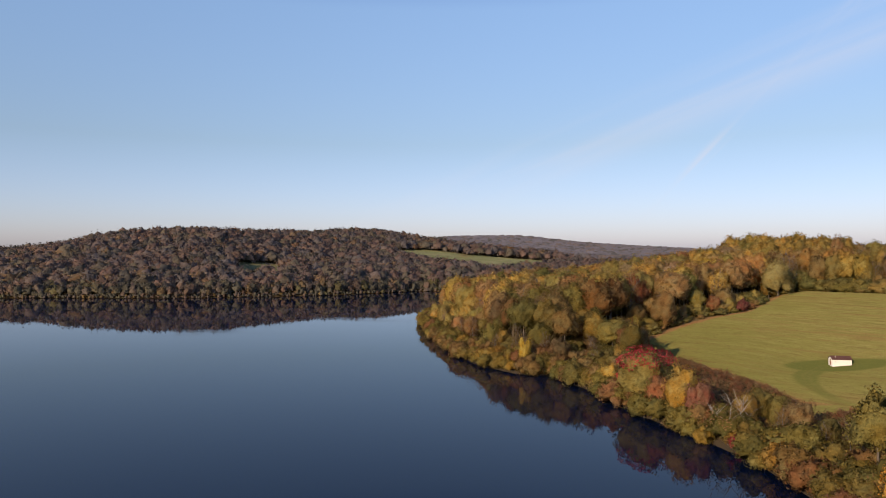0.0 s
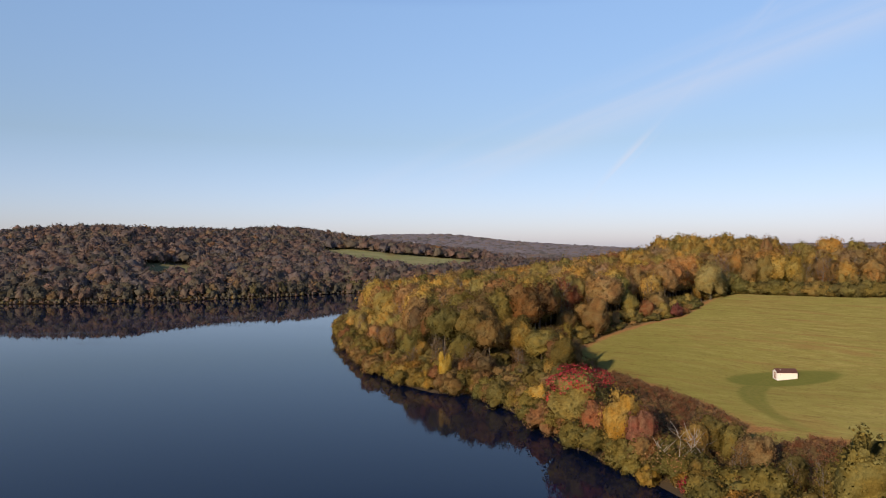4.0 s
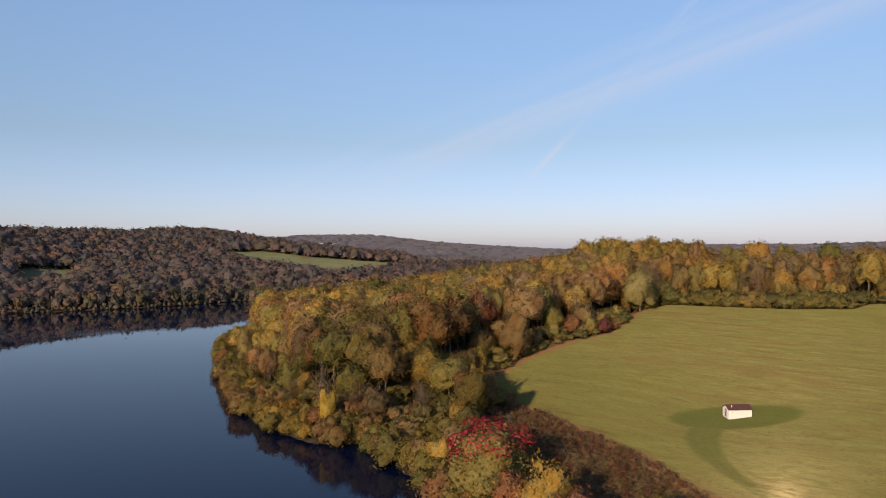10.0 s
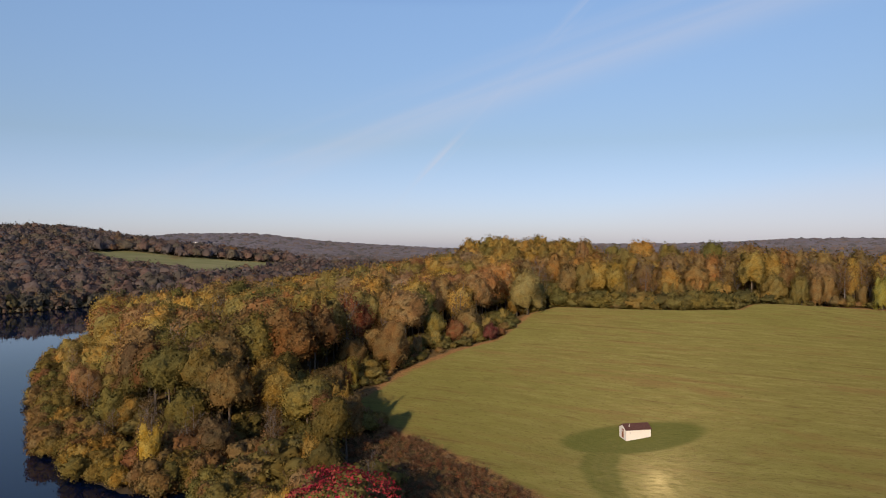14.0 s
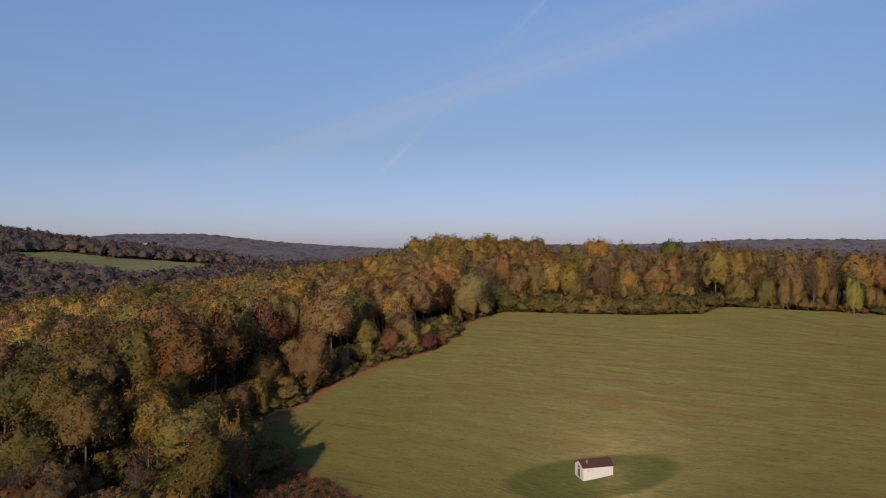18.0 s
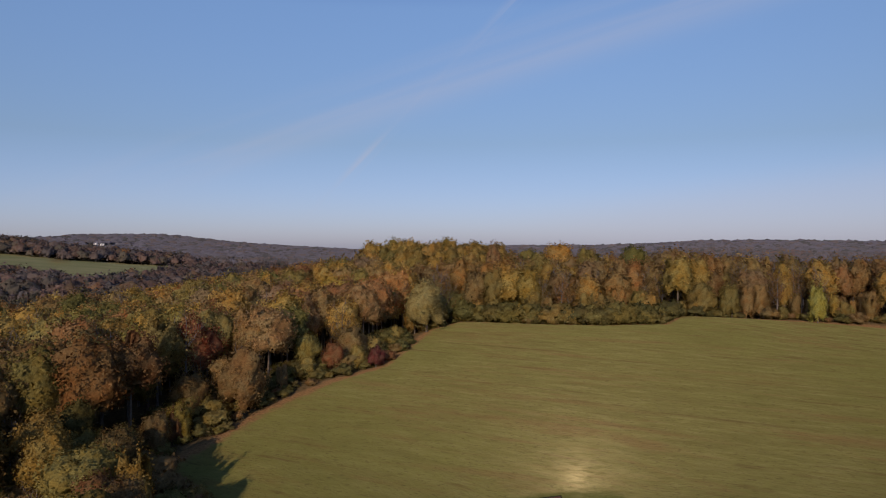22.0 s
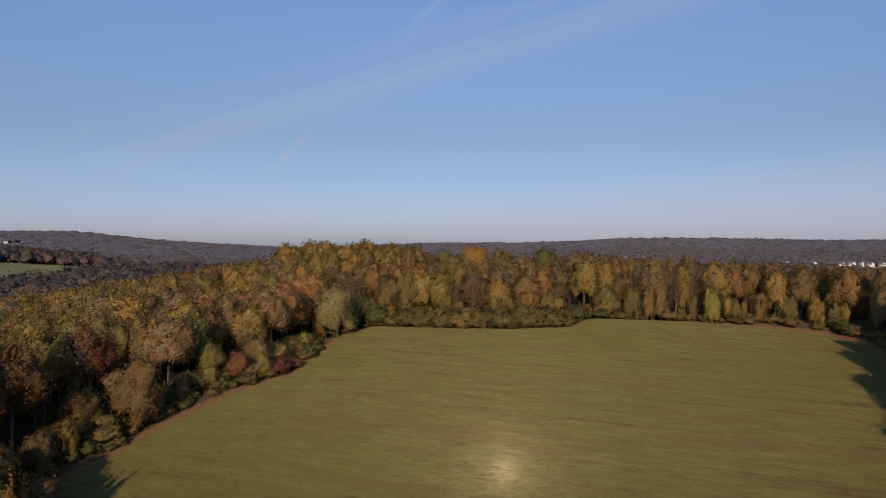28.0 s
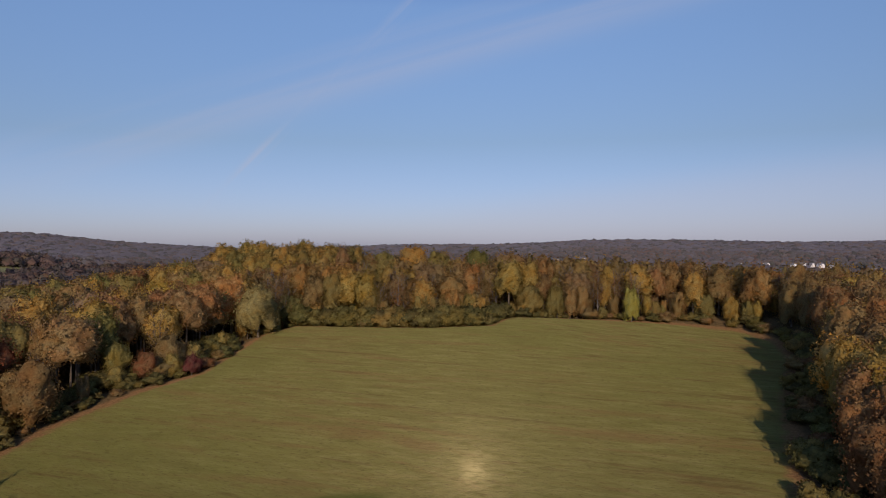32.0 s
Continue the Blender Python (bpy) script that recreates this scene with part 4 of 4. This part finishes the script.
woods("valley_trees", spread(-300, 900, 440, 1150, 13, lambda x, y: (-inside(LAKE, x, y) > 20) & off_meadows(x, y) & ~((x < 210) & (y > 620)) & (inside(FIELD, x, y) < -150) & (y > 0.33 * x - 20), 28, 0.5), (9, 16), FAR_HUES, 13, 90, 0.075, 38, "brown and russet trees in the valley", 0.5, 0.0)
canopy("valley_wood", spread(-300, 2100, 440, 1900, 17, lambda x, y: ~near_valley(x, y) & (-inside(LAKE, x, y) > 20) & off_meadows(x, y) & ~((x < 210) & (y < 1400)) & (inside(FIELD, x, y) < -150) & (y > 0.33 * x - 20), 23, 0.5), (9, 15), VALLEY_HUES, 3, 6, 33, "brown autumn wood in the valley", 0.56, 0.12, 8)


def on_ridges(x, y):
    r, az = np.hypot(x - 60, y - 100), np.degrees(np.arctan2(x - 60, y - 100))
    return (r > 1850) & (r < 3350) & (az > -12) & (az < 76) & off_meadows(x, y) & ~((x < 2100) & (y < 1900) & (x > -300))


canopy("ridge_wood", spread(-800, 3300, 600, 3500, 27, on_ridges, 25, 0.5), (11, 18), RIDGE_HUES, 3, 6, 35, "woods on the far ridges, haze tinted into their grey colour", 0.95, 0.12, 6)
woods("brush", np.concatenate([spread(60, 130, 110, 275, 1.7, lambda x, y: ((inside(BRUSH, x, y) > -1) | (inside(SOUTH_BRUSH, x, y) > 0)) & (along(LANE, x, y) > 3.2) & (inside(FIELD, x, y) < -0.5), 26)]),
      (0.6, 2.4), [("dark russet", 46), ("russet", 12), ("dry stalk", 22), ("olive", 10), ("grey brown", 12)], 8, 130, 0.07, 36, "low reddish-brown brush beside the meadow", 0.6, 0.0, "open")


# ---- the shed ----
def plain(name, color, rough=0.7, grain=0.0, spec=0.3, scale=4.0):
    m = Nodes(name)
    n = m.noise(scale, 4.0, m.place())
    lo, hi = tuple(c * (1 - grain) for c in color), tuple(min(1, c * (1 + grain)) for c in color)
    m.surface(m.ramp(n, [(0.3, lo), (0.7, hi)]), rough, m.bump(n, 0.2, 0.01), spec)
    return m.mat


WHITE_WALL = plain("white_painted_wall", (0.78, 0.75, 0.68), 0.7, 0.05)
SHINGLE = plain("brown_shingle", (0.105, 0.048, 0.038), 0.85, 0.25)
DOOR_PAINT = plain("red_brown_door", (0.3, 0.11, 0.055), 0.6, 0.12)
CONCRETE = plain("concrete", (0.4, 0.38, 0.34), 0.9, 0.12)
METAL = plain("grey_metal", (0.5, 0.5, 0.5), 0.4, 0.05)
DARK_GLASS = plain("dark_window", (0.03, 0.035, 0.045), 0.15, 0.0, 0.5)


def box(bm, x0, x1, y0, y1, z0, z1, bevel=0.0):
    m = Matrix.Translation(((x0 + x1) / 2, (y0 + y1) / 2, (z0 + z1) / 2)) @ Matrix.Diagonal((x1 - x0, y1 - y0, z1 - z0, 1))
    v = bmesh.ops.create_cube(bm, size=1, matrix=m)["verts"]
    if bevel:
        bmesh.ops.bevel(bm, geom=list({e for q in v for e in q.link_edges}), offset=bevel, segments=1, affect="EDGES")


def solid(bm, outline, x0, x1):
    """An upright outline in y and z, drawn out along x."""
    a = [bm.verts.new((x0, y, z)) for y, z in outline]
    b = [bm.verts.new((x1, y, z)) for y, z in outline]
    bm.faces.new(a[::-1])
    bm.faces.new(b)
    for i in range(len(a)):
        j = (i + 1) % len(a)
        bm.faces.new((a[i], a[j], b[j], b[i]))


def made(name, fill, mat, parent, label=""):
    bm = bmesh.new()
    fill(bm)
    bmesh.ops.recalc_face_normals(bm, faces=bm.faces)
    me = bpy.data.meshes.new(name)
    bm.to_mesh(me)
    bm.free()
    me.materials.append(mat)
    return part(name, me, parent, label)


def build_shed():
    long, deep, eave, ridge = 5.9, 3.3, 2.15, 3.0
    e = new("shed")
    e.matrix_world = Matrix.Translation((129.0, 226.5, float(height(131.5, 227.5)) - 0.02)) @ Matrix.Rotation(math.atan2(-1.0, 5.7), 4, "Z")
    tagged(e, "small white shed with brown roof and red-brown door in the meadow", "shed")
    made("base", lambda bm: box(bm, -0.08, long + 0.08, -0.08, deep + 0.08, -0.7, -0.3, 0.03), CONCRETE, e)
    made("wall", lambda bm: solid(bm, [(0, -0.32), (deep, -0.32), (deep, eave), (deep / 2, ridge), (0, eave)], 0, long), WHITE_WALL, e, "white painted walls")
    s = (ridge - eave) / (deep / 2)
    o = 0.22
    for y0, y1 in ((-o, deep / 2), (deep + o, deep / 2)):
        z0 = eave - s * o
        made("roof", lambda bm: solid(bm, [(y0, z0 + 0.03), (y1, ridge + 0.03), (y1, ridge + 0.14), (y0, z0 + 0.13)], -0.2, long + 0.2), SHINGLE, e, "dark brown shingle roof slope")
    made("ridge_cap", lambda bm: box(bm, -0.22, long + 0.22, deep / 2 - 0.13, deep / 2 + 0.13, ridge + 0.1, ridge + 0.19, 0.03), SHINGLE, e)
    d = made("door", lambda bm: box(bm, -0.06, 0.02, 1.1, 2.05, 0.12, 2.1, 0.01), DOOR_PAINT, e, "red-brown door")
    made("handle", lambda bm: box(bm, -0.11, -0.06, 1.18, 1.24, 1.0, 1.14), METAL, d)
    made("door_pane", lambda bm: box(bm, -0.075, -0.055, 1.38, 1.78, 1.5, 1.8), WHITE_WALL, d)
    for y0, y1, z0, z1 in ((1.0, 1.1, 0.12, 2.2), (2.05, 2.15, 0.12, 2.2), (1.1, 2.05, 2.1, 2.2)):
        made("door_frame", lambda bm: box(bm, -0.05, 0.01, y0, y1, z0, z1), WHITE_WALL, e)
    made("lamp", lambda bm: box(bm, 0.85, 1.0, -0.13, 0.0, 1.35, 1.62, 0.03), METAL, e, "small grey wall lamp")
    made("vent_pipe", lambda bm: bmesh.ops.create_cone(bm, segments=10, radius1=0.06, radius2=0.06, depth=0.75, cap_ends=True, matrix=Matrix.Translation((1.1, 0.75, eave + 0.75))), WHITE_WALL, e, "white roof vent pipe")
    for x in (-0.03, long + 0.0):
        for y in (-0.03, deep - 0.07):
            made("corner_board", lambda bm: box(bm, x, x + 0.04, y, y + 0.1, 0.1, eave - 0.05), WHITE_WALL, e)


build_shed()


# ---- houses beyond the valley ----
HOUSE_ROOF = plain("grey_house_roof", (0.16, 0.16, 0.175), 0.8, 0.1)
HOUSE_WALL = plain("white_house_wall", (0.8, 0.78, 0.75), 0.8, 0.03)


def house(x, y, turn, long=14.0, deep=9.0, eave=6.5, ridge=10.5, dark=False):
    e = new("house")
    e.matrix_world = Matrix.Translation((x, y, float(height(x, y)) - 0.3)) @ Matrix.Rotation(radians(turn), 4, "Z")
    tagged(e, "distant white two-storey house with a steep grey roof among trees" if not dark else "distant grey house with a dark roof among trees", "house", "houses beyond the valley")
    made("wall", lambda bm: solid(bm, [(0, -1), (deep, -1), (deep, eave), (deep / 2, ridge), (0, eave)], 0, long), HOUSE_WALL if not dark else CONCRETE, e)
    s = (ridge - eave) / (deep / 2)
    for y0 in (-0.5, deep + 0.5):
        z0 = eave - s * 0.5
        made("roof", lambda bm: solid(bm, [(y0, z0 + 0.05), (deep / 2, ridge + 0.05), (deep / 2, ridge + 0.4), (y0, z0 + 0.35)], -0.5, long + 0.5), HOUSE_ROOF, e)
    for k in range(4):
        for z in (1.2, 4.0):
            g = made("window", lambda bm: box(bm, 1.2 + 3.4 * k, 2.4 + 3.4 * k, -0.06, 0.02, z, z + 1.5), DARK_GLASS, e)
    made("gable", lambda bm: solid(bm, [(-1.5, -1), (3.5, -1), (3.5, eave), (1.0, ridge - 1.2), (-1.5, eave)], long * 0.55, long * 0.9), HOUSE_WALL if not dark else CONCRETE, e)


for k, (hx, hy) in enumerate(HOMES):
    house(hx, hy, [-40, -65, -30, -50, -20, -55][k % 6], [14, 12, 16, 11][k % 4], dark=k in (10, 11))


# ---- small things ----
def fallen_log(x, y, turn):
    v, f = tube([(0, 0, 0), (0, 0, 1.6), (0.1, 0, 3.2)], [0.22, 0.19, 0.12], 8)
    ob = new("driftwood_log", mesh_from("driftwood_log", v, f, [PALE_BARK]))
    ob.matrix_world = Matrix.Translation((x, y, max(0.12, float(height(x, y)) + 0.1))) @ Matrix.Rotation(radians(turn), 4, "Z") @ Matrix.Rotation(radians(86), 4, "Y")
    tagged(ob, "bleached driftwood log lying on the lake bank", "log")


fallen_log(35.0, 249.0, 20)


def snag(x, y, tall):
    e = new("dead_trunk")
    e.matrix_world = Matrix.Translation((x, y, float(height(x, y))))
    tagged(e, "pale dead trunk standing bare at the wood's edge", "tree")
    part("trunk", wood_mesh("dead_trunk", np.random.default_rng(5), tall, 0.5, 2.0, 3, PALE_BARK, 0.016), e)


snag(276, 345, 17)
